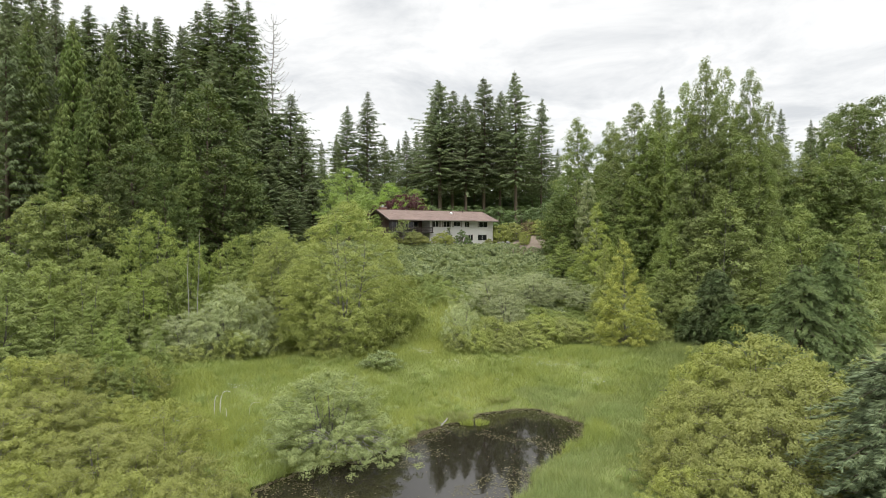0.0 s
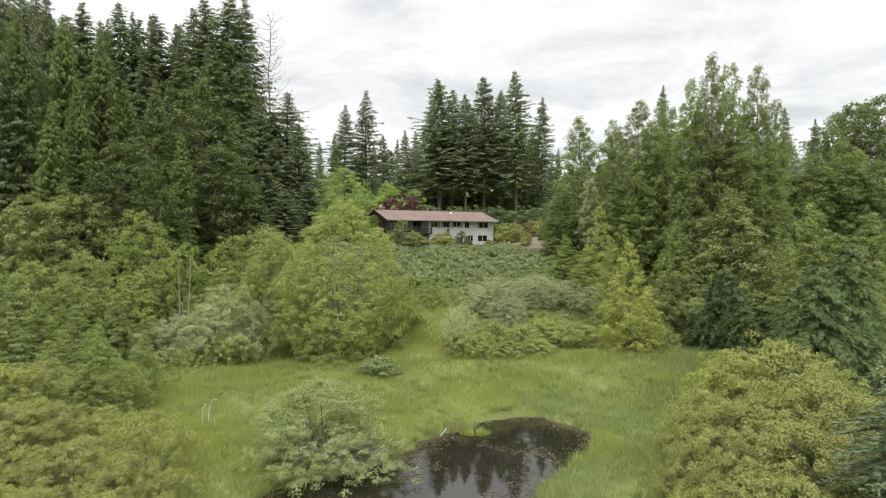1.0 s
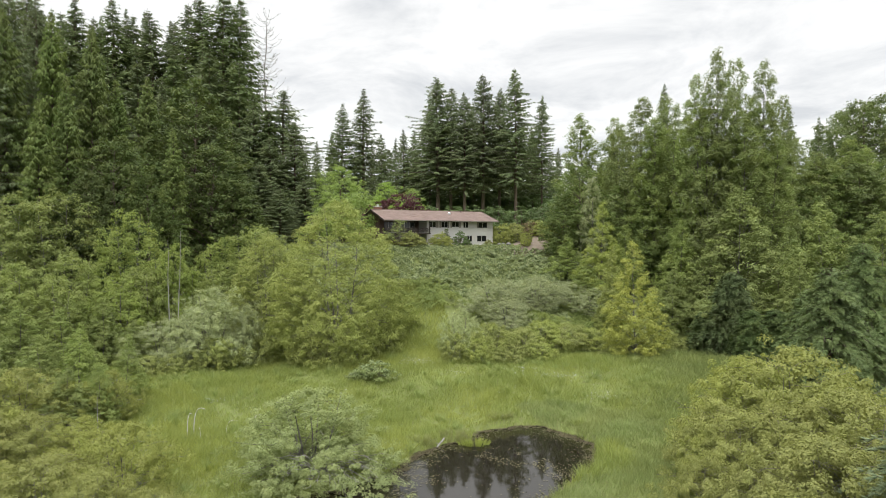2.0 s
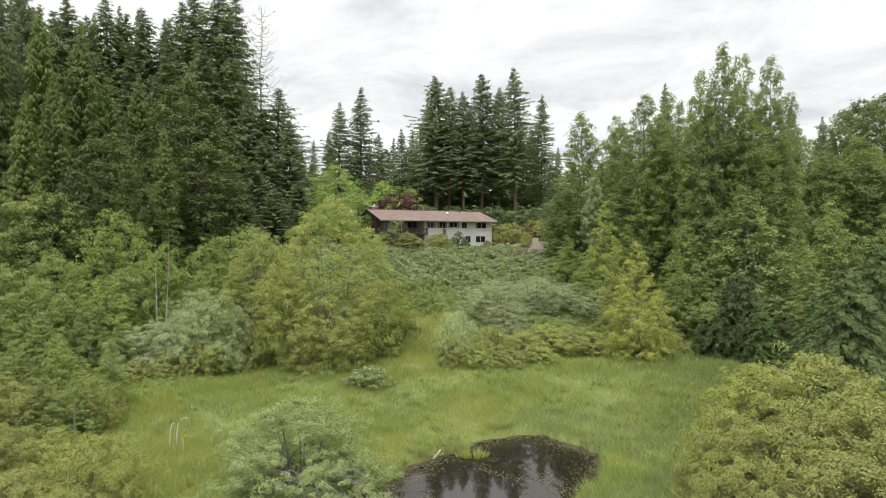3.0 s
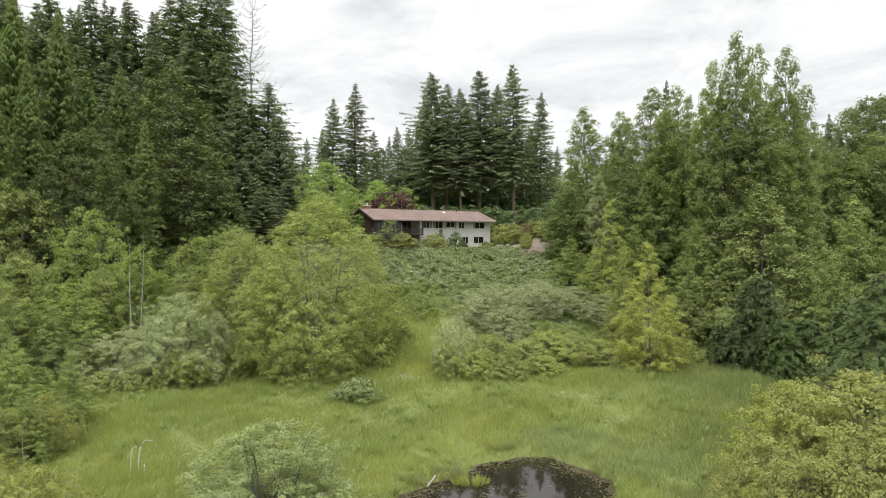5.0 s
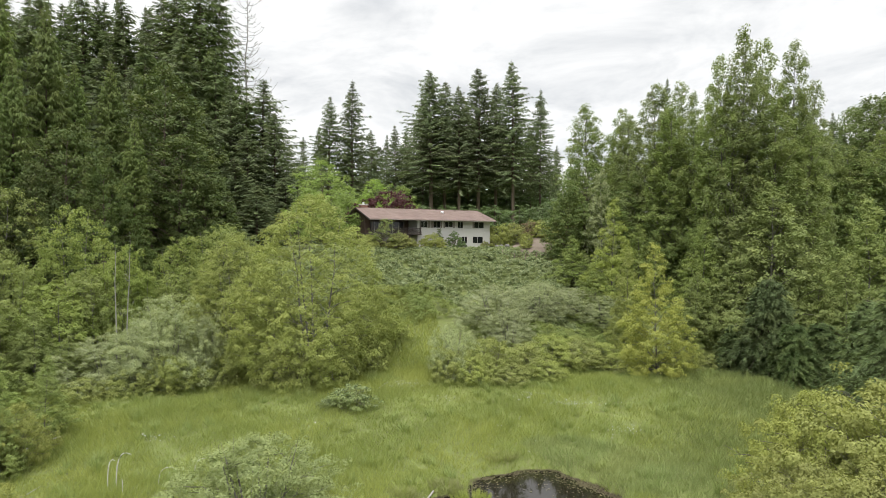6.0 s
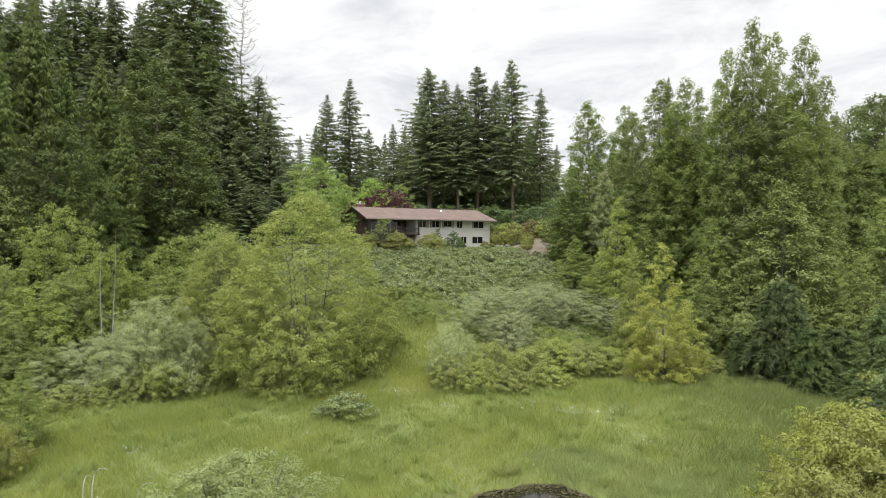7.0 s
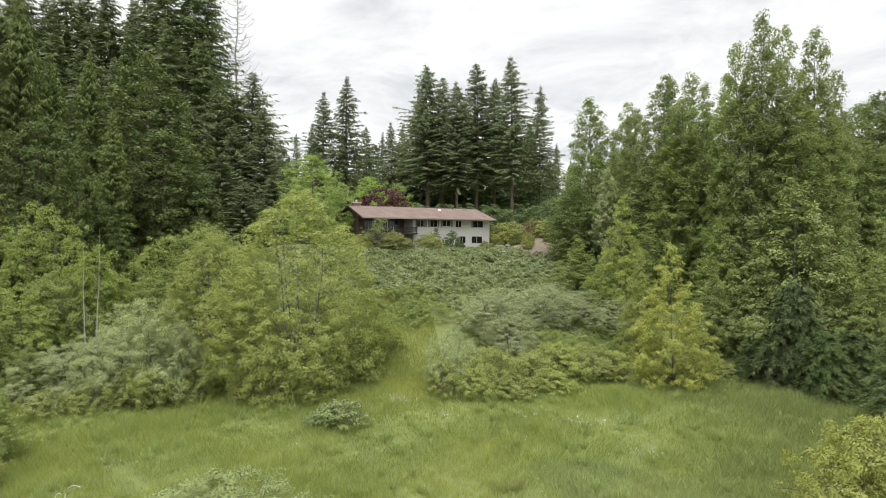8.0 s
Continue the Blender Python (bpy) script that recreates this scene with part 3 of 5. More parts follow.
FOREST_FIRS = [(-57.1, 250, 30.6, 1.3), (-44.9, 255, 35.1, 1.3), (-34.7, 252, 34.2, 1.3), (-23.4, 260, 37.9, 1.3), (-13, 252, 36.9, 1.3), (-3.5, 258, 42.7, 1.3), (4, 262, 47, 1.3), (11.3, 256, 43.3, 1.3), (19, 262, 48.1, 1.3), (26.1, 258, 46.1, 1.3), (34.1, 262, 47.1, 1.3), (39.7, 258, 40.2, 1.3), (49.3, 270, 32.1, 1.3), (62, 275, 29.6, 1.3), (71.2, 270, 31.4, 1.3), (84.1, 270, 34.4, 1.3), (95.3, 265, 38.8, 1.3), (111.7, 268, 36.6, 1.3), (129.6, 268, 34.2, 1.3), (145.9, 265, 38.9, 1.3), (166.7, 270, 39.2, 1.3), (181.4, 265, 41.3, 1.3), (-72.5, 284, 26.6, 1.5), (-56, 282, 24, 1.5), (-43.1, 283, 26.1, 1.5), (-31.8, 286, 24.6, 1.5), (-16.4, 289, 26.2, 1.5), (0.2, 285, 25.5, 1.5), (12.2, 285, 21, 1.5), (27.3, 285, 23.2, 1.5), (40.4, 289, 24.3, 1.5), (53.1, 281, 25.9, 1.5), (64.2, 282, 25.6, 1.5), (81.1, 284, 25.4, 1.5), (90.8, 291, 26.1, 1.5), (103.8, 292, 25.6, 1.5), (120.1, 292, 24, 1.5), (134.1, 292, 21.7, 1.5), (148.1, 286, 24.4, 1.5), (157.4, 290, 23, 1.5), (175.2, 285, 24.9, 1.5), (185.9, 289, 22.4, 1.5)]
NEAR_FIRS = [(-40.7, 158, 40.4, 1.96), (-40.6, 138, 19.7, 2.44), (-31.1, 142, 16.2, 2.73), (-46.1, 152, 38.3, 1.31), (-56.7, 158, 42.7, 1.26), (-49.9, 148, 31.1, 1.48), (-83.2, 128, 63.7, 0.83), (-81.9, 118, 63.3, 0.82), (-92.8, 150, 51.4, 0.99), (-78.3, 145, 39.5, 1.25), (-68.5, 152, 40.8, 1.16), (-61.7, 150, 35.6, 1.43), (-27.8, 150, 11.9, 2.15), (-79.5, 108, 57.8, 0.82), (-34.4, 132, 13.8, 2.68), (-64.1, 165, 51.6, 1), (-35.6, 150, 31.5, 1.56), (-40.3, 146, 26.9, 1.77), (-30.2, 148, 20.8, 1.71)]
CEDARS = [(-73.5, 118, 56, 0.74), (-70.7, 125, 54.1, 0.79), (-62.4, 132, 43.8, 0.84), (-50.6, 117, 32.7, 0.85), (-67.6, 129, 43, 0.86), (-78.2, 112, 55.2, 0.79), (-67.1, 112, 43.1, 0.73), (-68.4, 106, 38.7, 0.84)]
BIG_MAPLES = [(-54.9, 137, 41.3, 0.94), (-59.2, 114, 31.1, 0.8), (-51.8, 111, 25.3, 0.61), (-48, 128, 27.7, 1.11), (-61.4, 108, 25.2, 0.66), (-43.3, 130, 20.6, 0.9)]
BRIGHT_MAPLES = [(-19.8, 125, 15.8, 1.1), (-14.0, 165, 17.0, 0.9), (-21.8, 170, 16.4, 0.9), (-7.9, 168, 15.0, 0.8)]
UNDERSTORY = [(-35.3, 165, 14.5, 1.2), (-30.8, 175, 14.3, 1.2), (-26.2, 190, 14.7, 1.2), (-20.7, 230, 16.1, 1.2), (-12.3, 238, 16.0, 1.2), (-3.2, 240, 15.9, 1.2), (5.9, 238, 15.3, 1.2), (14.1, 242, 16.1, 1.2), (22.0, 240, 15.4, 1.2), (29.8, 238, 15.9, 1.2), (37.5, 236, 15.4, 1.2), (43.2, 225, 15.1, 1.2), (36.7, 170, 13.9, 1.2), (-36.4, 150, 13.4, 1.2), (-4.1, 178, 10.1, 1.3), (2.8, 182, 9.6, 1.3), (9.6, 180, 9.9, 1.3), (16.9, 184, 9.6, 1.3), (24.3, 180, 10.2, 1.3), (30.5, 176, 10.7, 1.3)]
RED_MAPLES = [(-9.4, 142, 11.8, 1.0)]
COTTONWOODS = [(45.2, 100, 41.5, 0.78), (49.4, 102, 39.4, 0.88), (53.4, 104, 38.7, 0.79), (57.3, 106, 33.3, 0.85), (41.5, 101, 36.5, 0.86), (36.3, 115, 31.9, 1.25), (43.1, 116, 32.9, 1.06), (45, 112, 31.2, 0.96), (36.8, 125, 25.2, 1.34), (31.7, 134, 28.3, 1.44), (37.4, 137, 28.1, 1.17), (64, 112, 24.8, 1.56), (68.8, 113, 22.6, 1.66), (74.8, 116, 24, 1.6), (37.6, 110, 28.8, 1.2), (40.8, 106, 28.4, 1.17), (42.7, 98, 32.2, 1.17), (47.7, 98, 30.3, 1.25), (53.6, 101, 27.5, 1.14), (78.6, 116, 22.5, 1.63)]
RIGHT_MAPLES = [(27.2, 121, 18.2, 1.09), (34.2, 116, 16.3, 1.01), (63.3, 112, 18.4, 0.94), (69.8, 113, 19.2, 1.03), (76, 113, 20.7, 1.01), (81.4, 112, 21.6, 1.02), (139, 200, 44.2, 1), (150.1, 205, 46.8, 1), (145.1, 215, 43.8, 1), (23.6, 120, 11.8, 1.1), (37.4, 110, 15.7, 0.9), (46.7, 106, 18.1, 0.98), (41.8, 107, 17.8, 0.77)]
RIGHT_ALDERS = [(43.5, 91, 21.2, 1.05), (52.3, 86, 19.9, 0.89), (55.7, 84, 15.3, 0.87), (37.3, 97, 15.1, 0.87), (34.4, 93, 9.7, 1.02), (52.7, 95, 13.1, 0.9), (22.9, 112, 7.8, 1.42), (31.8, 107, 11.5, 1.01), (39.1, 92, 13.6, 0.91), (47.1, 88, 11, 0.96), (48.1, 84, 13, 0.85), (62, 88, 18.6, 0.88), (24, 103, 7.6, 1.32)]
SILVER_TREES = [(27.9, 113, 17.9, 0.66)]
GREEN_ALDERS = [(26.6, 104, 16.4, 0.75), (25.3, 92, 13.3, 0.63)]
YELLOW_ALDERS = [(25.7, 83, 15.3, 0.81)]
CEDAR_SKIRTS = [(37.8, 82, 11.1, 1.33), (38.3, 78, 6.5, 1.48), (35.7, 85, 5.6, 1.73), (42.5, 80, 6.2, 1.74)]
SPRUCES = [(38.9, 64, 14.1, 1.19), (41.6, 72, 10.3, 1.18), (46.3, 70, 15.7, 1.08)]
NEAR_SPRUCES = [(26, 33, 11.9, 1.56), (35.8, 50, 7.1, 1.42)]
RIGHT_SHRUBS = [(25, 53, 7.6, 0.67), (27.2, 51, 8.4, 0.83), (24.2, 49, 6, 0.76), (28.3, 48, 6.7, 0.75), (20.8, 48, 5.3, 0.82), (20.5, 45, 6, 0.75), (23.4, 44, 6.6, 0.71), (26.6, 43, 7.1, 0.83), (16.9, 42, 4.5, 0.68), (18.8, 39, 4.9, 0.78), (22, 38, 6.3, 0.85), (15.7, 37, 3.5, 0.86), (18.2, 35, 5.2, 0.79), (19, 46, 4.5, 0.62)]
LEFT_ALDERS = [(-62.3, 101, 23, 0.8), (-48.1, 97, 20, 0.68), (-69.1, 100, 21.6, 0.87), (-51.4, 89, 15, 0.75), (-44.6, 88, 11.5, 1.1), (-41.2, 94, 14.9, 0.71), (-30.5, 99, 15.8, 0.97), (-25.4, 97, 14.3, 0.83), (-36.7, 101, 13.7, 0.84), (-42.3, 91, 12.8, 0.83), (-49.6, 82, 11.9, 0.94), (-57.2, 84, 13.4, 1), (-38.6, 96, 11.9, 0.75), (-33.5, 96, 11.6, 0.97)]
LEFT_ALDERS_B = [(-43.7, 82, 9, 1.06), (-44.8, 76, 8.2, 1.27), (-48.6, 74, 8.7, 1.34), (-38.9, 80, 6.1, 1.09), (-32.9, 67, 7, 0.95), (-37.2, 66, 8.3, 1.1), (-39.7, 64, 7.9, 1.26), (-31.4, 60, 5.9, 0.99), (-33.3, 58, 5.8, 1.29), (-48, 60, 9.5, 1.44), (-51, 68, 13, 1.32), (-47, 53, 7.5, 1.44), (-56, 76, 16, 1.2)]
BIG_BUSH = [(-13.8, 87, 21.2, 0.92), (-25, 92, 15.9, 0.79), (-8.5, 91, 8.2, 1.03), (-19.6, 90, 12.2, 0.59)]
LEFT_WILLOWS = [(-30.4, 85, 10.1, 0.82), (-35.7, 82, 6, 1.15), (-26.1, 85, 8, 0.43), (-32.3, 83, 7.7, 0.81)]
POND_WILLOW = [(-9.8, 51, 6.6, 1.08)]
RIGHT_WILLOWS = [(8.6, 97, 5.7, 1.27), (15.4, 101, 5.1, 1.38), (21.1, 103, 3.4, 1.83), (10, 92, 5.1, 1.16), (24.6, 99, 4.1, 1.37), (2.5, 83, 6.3, 0.67)]
CENTRE_SHRUBS = [(6.7, 82, 4.5, 0.78), (10.6, 84, 3.4, 1.06), (14.1, 87, 3.9, 1.04), (17.7, 88, 3.2, 1.19), (21.4, 88, 2.7, 1.2), (29.9, 87, 3.2, 1.02), (33.5, 86, 1.8, 1.61), (23.6, 85, 2.5, 1.15), (4.7, 80, 2.9, 0.9), (8.6, 80, 2.1, 1.32), (12.9, 82, 2, 1.44), (26.4, 84, 1.5, 1.44), (2.1, 81, 3.4, 0.78)]
LEFT_SHRUBS = [(-38.9, 54, 6.2, 0.84), (-36.7, 57, 5.9, 0.74), (-33.5, 59, 4.3, 0.73), (-31.7, 62, 4.6, 0.61), (-33.2, 48, 4.5, 0.85), (-30.8, 50, 4.1, 0.83), (-27, 50, 4, 0.81), (-21.7, 46, 5.4, 0.72), (-31.9, 42, 4.9, 0.93), (-28.3, 42, 3.2, 0.86), (-24.7, 42, 4.3, 0.94), (-20, 40, 4.4, 0.75), (-16.6, 39, 3.8, 0.75), (-26.3, 36, 3.7, 0.94), (-22.9, 36, 3.6, 0.77), (-18.9, 35, 3.9, 0.87), (-15.1, 34, 4.1, 0.77), (-13.2, 36, 2.8, 0.65), (-37.1, 46, 4.5, 1.05)]
LEFT_EDGE_SHRUBS = [(-23.1, 87, 5.1, 0.8), (-20.6, 87, 3.6, 0.86), (-15.4, 83, 5.9, 0.66), (-10.7, 83, 5.8, 0.66), (-7.4, 87, 3.6, 0.84), (-24.5, 85, 3.5, 0.95), (-28.4, 81, 4, 0.88), (-31.7, 79, 2.9, 1.06), (-5.3, 93, 2.4, 1.17), (-35.4, 77, 2.3, 1.11), (-7, 104, 1.1, 2.82)]


def HOUSE_AT(lx, ly):
    """Plan place of a point given along (lx) and behind (ly) the front eave of the house."""
    return -10.8 + 0.8866 * lx - 0.4625 * ly, 118.0 + 0.4625 * lx + 0.8866 * ly


HEDGE_SHRUBS = [(*HOUSE_AT(4.4, -2.0), 2.4, 1.45), (*HOUSE_AT(11.3, -1.7), 2.5, 1.2), (*HOUSE_AT(-0.7, -1.8), 2.1, 1.05), (*HOUSE_AT(22.9, -0.8), 1.2, 0.95), (*HOUSE_AT(6.6, -2.2), 1.6, 1.16), (13, 132, 4.2, 0.79), (16.1, 133, 3.8, 0.9), (22.5, 135, 3.3, 1.08), (24.3, 131, 3.9, 0.81), (18, 130, 2.3, 0.74), (17.4, 127, 1.6, 0.91), (21.3, 139, 3.8, 0.91), (25.8, 128, 5.2, 0.71)]
DARK_GARDEN = [(*HOUSE_AT(16.0, -1.5), 2.7, 0.86), (*HOUSE_AT(18.3, -0.9), 0.8, 1.05)]


# ---- plants: models, then groves ----
DOME = [0.8, 1.0, 1.0, 0.93, 0.8, 0.6, 0.25]
EGG = [0.45, 0.85, 1.0, 0.95, 0.8, 0.6, 0.35]
CONE = [0.9, 1.0, 0.85, 0.65, 0.45, 0.28, 0.12]
COLUMN = [0.7, 0.95, 1.0, 0.98, 0.9, 0.82, 0.7, 0.52, 0.28]


def firs(name, label, category, group, seeds, H, R, leaf_m, **kw):
    return [build_plant(name, *conifer_meshes(s, H, R, **kw), leaf_m, M_BARK, label, category, group) for s in seeds]


def broadleaves(name, label, category, group, seeds, leaf_m, bark_m, **kw):
    return [build_plant(name, *leafy_meshes(s, **kw), leaf_m, bark_m, label, category, group) for s in seeds]


far = firs("fir_tree", "tall dark green fir on the forest skyline", "fir tree", "skyline firs", (11, 12, 13), 50, 8.6, M_FIR, bare=0.10, whorl=0.75, per=8, spray=0.85, droop=0.3, ragged=0.3, gap=0.2, point=0.88, dense=1.0, wide=0.38, hang=0.8)
grove(far, 50, FAR_FIRS, 1)
mid_firs = firs("fir_tree", "tall dark fir with bare lower trunk behind the house", "fir tree", "firs behind the house", (21, 22, 23, 24), 50, 8.8, M_FIRPALE, bare=0.31, whorl=0.75, per=8, spray=0.9, droop=0.34, ragged=0.4, gap=0.26, point=0.85, dense=1.2, wide=0.38, hang=0.8)
grove(mid_firs, 50, MID_FIRS, 2)
slim = firs("fir_tree", "slim dark green fir with drooping boughs", "fir tree", "slim skyline firs", (31, 32, 33), 50, 8.6, M_FIR, bare=0.06, whorl=0.8, per=7, spray=0.9, point=0.9, droop=0.35, ragged=0.35, gap=0.2, hang=0.85, dense=1.0, wide=0.38)
grove(slim, 50, SLIM_FIRS, 3)
deep = firs("fir_tree", "dense dark fir in the far woods", "fir tree", "far forest firs", (41, 42), 50, 10.5, M_FIR, bare=0.0, whorl=2.2, per=8, spray=3.6, droop=0.3, ragged=0.3, wide=0.5, dense=1.0)
grove(deep, 50, FOREST_FIRS + WEST_FOREST_FIRS, 4)
near = firs("fir_tree", "dense dark green fir at the forest edge", "fir tree", "forest edge firs", (51, 52, 53), 40, 8.0, M_FIRPALE, bare=0.02, whorl=0.7, per=8, spray=0.72, droop=0.34, ragged=0.3, gap=0.08, hang=0.75, point=0.85, dense=1.0, wide=0.36)
grove(near, 40, NEAR_FIRS, 5)
cedars = firs("cedar_tree", "feathery olive green cedar with hanging sprays", "cedar tree", "forest edge cedars", (61, 62), 40, 6.6, M_CEDAR, bare=0.02, whorl=0.62, per=9, spray=0.8, droop=0.4, ragged=0.25, gap=0.08, hang=1.2, point=0.75, dense=1.7, wide=0.3)
grove(cedars, 40, CEDARS, 6)

maples = broadleaves("maple_tree", "broad olive green maple among the conifers", "maple tree", "forest edge maples", (71, 72), M_DARKMAPLE, M_BARK, H=28, R=8.5, profile=EGG, n_clump=620, per_clump=40, clump=1.15, leaf=0.4, trunk_r=0.4, low=0.06, boughs=80, upturn=0.6, shell=0.7, lumps=0.4)
grove(maples, 28, BIG_MAPLES, 7)
bright = broadleaves("maple_tree", "fresh bright green maple beside the house", "maple tree", "garden maples", (75, 76), M_BRIGHT, M_BARK, H=20, R=7.0, profile=DOME, n_clump=420, per_clump=36, clump=1.1, leaf=0.36, trunk_r=0.3, low=0.12, boughs=60, upturn=0.6, shell=0.75)
grove(bright, 20, BRIGHT_MAPLES, 8)
under = broadleaves("understory_tree", "dark green understory tree below the firs", "tree", "understory trees", (77, 78), M_DARKSHRUB, M_BARK, H=14, R=7.0, profile=DOME, n_clump=220, per_clump=34, clump=1.0, leaf=0.42, trunk_r=0.2, low=0.02, stems=3, boughs=40)
grove(under, 14, UNDERSTORY, 29)
red = broadleaves("red_maple_tree", "dark red leaved maple behind the roof", "maple tree", "", (79,), M_RED, M_BARK, H=8, R=4.4, profile=DOME, n_clump=360, per_clump=24, clump=0.55, leaf=0.3, trunk_r=0.16, low=0.2, boughs=50, plume=0.22, shell=0.7)
grove(red, 8, RED_MAPLES, 9)
cotton = broadleaves("cottonwood_tree", "tall olive green cottonwood with upright limbs", "cottonwood tree", "cottonwoods", (81, 82, 83), M_COTTON, M_PALEBARK, H=36, R=3.9, profile=COLUMN, n_clump=660, per_clump=58, clump=0.72, leaf=0.28, trunk_r=0.36, low=0.08, lumps=0.22, upturn=1.7, tall_clump=1.5, boughs=100, plume=0.1, shell=0.35)
grove(cotton, 36, COTTONWOODS, 10)
rmap = broadleaves("maple_tree", "rounded mid green broadleaf tree in the wood", "maple tree", "wood edge maples", (85, 86), M_MAPLE, M_BARK, H=28, R=8.5, profile=EGG, n_clump=560, per_clump=40, clump=1.2, leaf=0.42, trunk_r=0.4, low=0.04, boughs=70, upturn=0.6, shell=0.7, lumps=0.4)
grove(rmap, 28, RIGHT_MAPLES, 11)
ald = broadleaves("alder_tree", "light green alder with a loose pointed crown", "alder tree", "alders by the meadow", (91, 92, 93), M_ALDERDARK, M_PALEBARK, H=18, R=5.6, profile=CONE, n_clump=600, per_clump=46, clump=0.72, leaf=0.25, trunk_r=0.2, low=0.04, lumps=0.4, boughs=48, plume=0.12, upturn=0.5, shell=0.5)
grove(ald, 18, RIGHT_ALDERS + LEFT_ALDERS_B, 12)
ald2 = broadleaves("alder_tree", "light green alder thicket at the meadow's edge", "alder tree", "alder thicket", (95, 96, 97), M_ALDER, M_PALEBARK, H=18, R=6.4, profile=EGG, n_clump=540, per_clump=48, clump=0.85, leaf=0.27, trunk_r=0.2, low=0.03, lumps=0.45, stems=2, boughs=52, plume=0.14, upturn=0.6, shell=0.7)
grove(ald2, 18, LEFT_ALDERS, 13)
yel = broadleaves("young_alder_tree", "slender yellow green young alder", "alder tree", "young yellow alders", (99,), M_YELLOW, M_PALEBARK, H=14, R=4.6, profile=CONE, n_clump=620, per_clump=44, clump=0.52, leaf=0.19, trunk_r=0.13, low=0.03, lumps=0.2, boughs=50, plume=0.1, upturn=0.4, shell=0.25)
grove(yel, 14, YELLOW_ALDERS, 14)
green_alder = broadleaves("young_alder_tree", "slender light green young alder", "alder tree", "young yellow alders", (98,), M_YOUNG, M_PALEBARK, H=14, R=4.6, profile=CONE, n_clump=620, per_clump=44, clump=0.52, leaf=0.19, trunk_r=0.13, low=0.03, lumps=0.2, boughs=50, plume=0.1, upturn=0.4, shell=0.25)
grove(green_alder, 14, GREEN_ALDERS, 31)
bushy = broadleaves("bushy_tree", "big rounded light green tree beside the grassy path", "tree", "bushy trees by the path", (101, 102), M_BUSH, M_PALEBARK, H=19, R=8.8, profile=DOME, n_clump=1500, per_clump=56, clump=0.72, leaf=0.18, trunk_r=0.15, low=0.05, stems=4, lumps=0.14, droop=0.2, boughs=90, plume=0.12, shell=0.8)
grove(bushy, 19, BIG_BUSH, 15)

silver = broadleaves("silver_tree", "narrow silver green tree among the alders", "tree", "", (105,), M_WILLOW, M_PALEBARK, H=16, R=3.4, profile=EGG, n_clump=300, per_clump=36, clump=0.6, leaf=0.24, trunk_r=0.15, low=0.1, boughs=44, upturn=0.8)
grove(silver, 16, SILVER_TREES, 30)
skirts = [build_plant("cedar_tree", *drooping_meshes(k, 14, 4.2, step=0.34, per=8, twigs=0.5, spray=0.6, point=0.5, sink=0.7, hang=1.1, dense=1.4), M_CEDARDARK, M_BARK, "dark drooping cedar with layered boughs", "cedar tree", "drooping cedars") for k in (111, 112)]
grove(skirts, 14, CEDAR_SKIRTS, 16)
spruce = [build_plant("hemlock_tree", *drooping_meshes(k, 14, 4.4, step=0.36, per=7, twigs=0.32, spray=0.42, point=0.6, sink=0.5, hang=0.9, dense=1.6), M_SPRUCE, M_BARK, "soft grey green hemlock at the wood's edge", "hemlock tree", "hemlocks") for k in (115, 116)]
grove(spruce, 14, SPRUCES, 17)
nspruce = [build_plant("spruce_tree", *drooping_meshes(k, 12, 4.6, step=0.3, per=8, spray=0.27, point=0.7, sink=0.4, hang=0.7, twigs=0.24, dense=1.9), M_NEARSPRUCE, M_BARK, "blue green spruce with pale new shoots", "spruce tree", "near spruces") for k in (118, 119)]
grove(nspruce, 12, NEAR_SPRUCES, 18)

will = broadleaves("willow_bush", "grey green willow bush in the grass", "willow bush", "willows", (121, 122), M_WILLOW, M_PALEBARK, H=8, R=5.2, profile=DOME, n_clump=600, per_clump=66, clump=0.55, leaf=0.13, trunk_r=0.1, low=0.02, stems=5, lumps=0.4, boughs=70, upturn=0.8, plume=0.14, shell=0.7)
grove(will, 8, LEFT_WILLOWS + RIGHT_WILLOWS, 19)
pw = broadleaves("willow_bush", "spreading grey green willow leaning over the pond", "willow bush", "", (125,), M_PONDWILLOW, M_PALEBARK, H=5.5, R=4.6, profile=[1.0, 1.0, 0.85, 0.6, 0.3], n_clump=1000, per_clump=70, clump=0.38, leaf=0.1, trunk_r=0.09, low=0.05, stems=6, lumps=0.4, droop=0.1, boughs=100, upturn=0.6, plume=0.13, shell=0.4)
grove(pw, 5.5, POND_WILLOW, 20)
shr = broadleaves("shrub", "yellow green leafy shrub in a thicket", "shrub", "yellow green shrubs", (131, 132, 133), M_SHRUB, M_PALEBARK, H=5, R=4.4, profile=DOME, n_clump=420, per_clump=76, clump=0.5, leaf=0.13, trunk_r=0.06, low=0.02, stems=5, lumps=0.42, boughs=80, plume=0.2, shell=0.75)
grove(shr, 5, RIGHT_SHRUBS + LEFT_SHRUBS, 21)
cshr = broadleaves("shrub", "low green shrub at the foot of the bank", "shrub", "bank shrubs", (135, 136), M_BUSH, M_PALEBARK, H=5, R=4.2, profile=DOME, n_clump=260, per_clump=46, clump=0.6, leaf=0.2, trunk_r=0.06, low=0.02, stems=5, lumps=0.42, boughs=50, plume=0.2, shell=0.7)
grove(cshr, 5, CENTRE_SHRUBS + LEFT_EDGE_SHRUBS, 22)
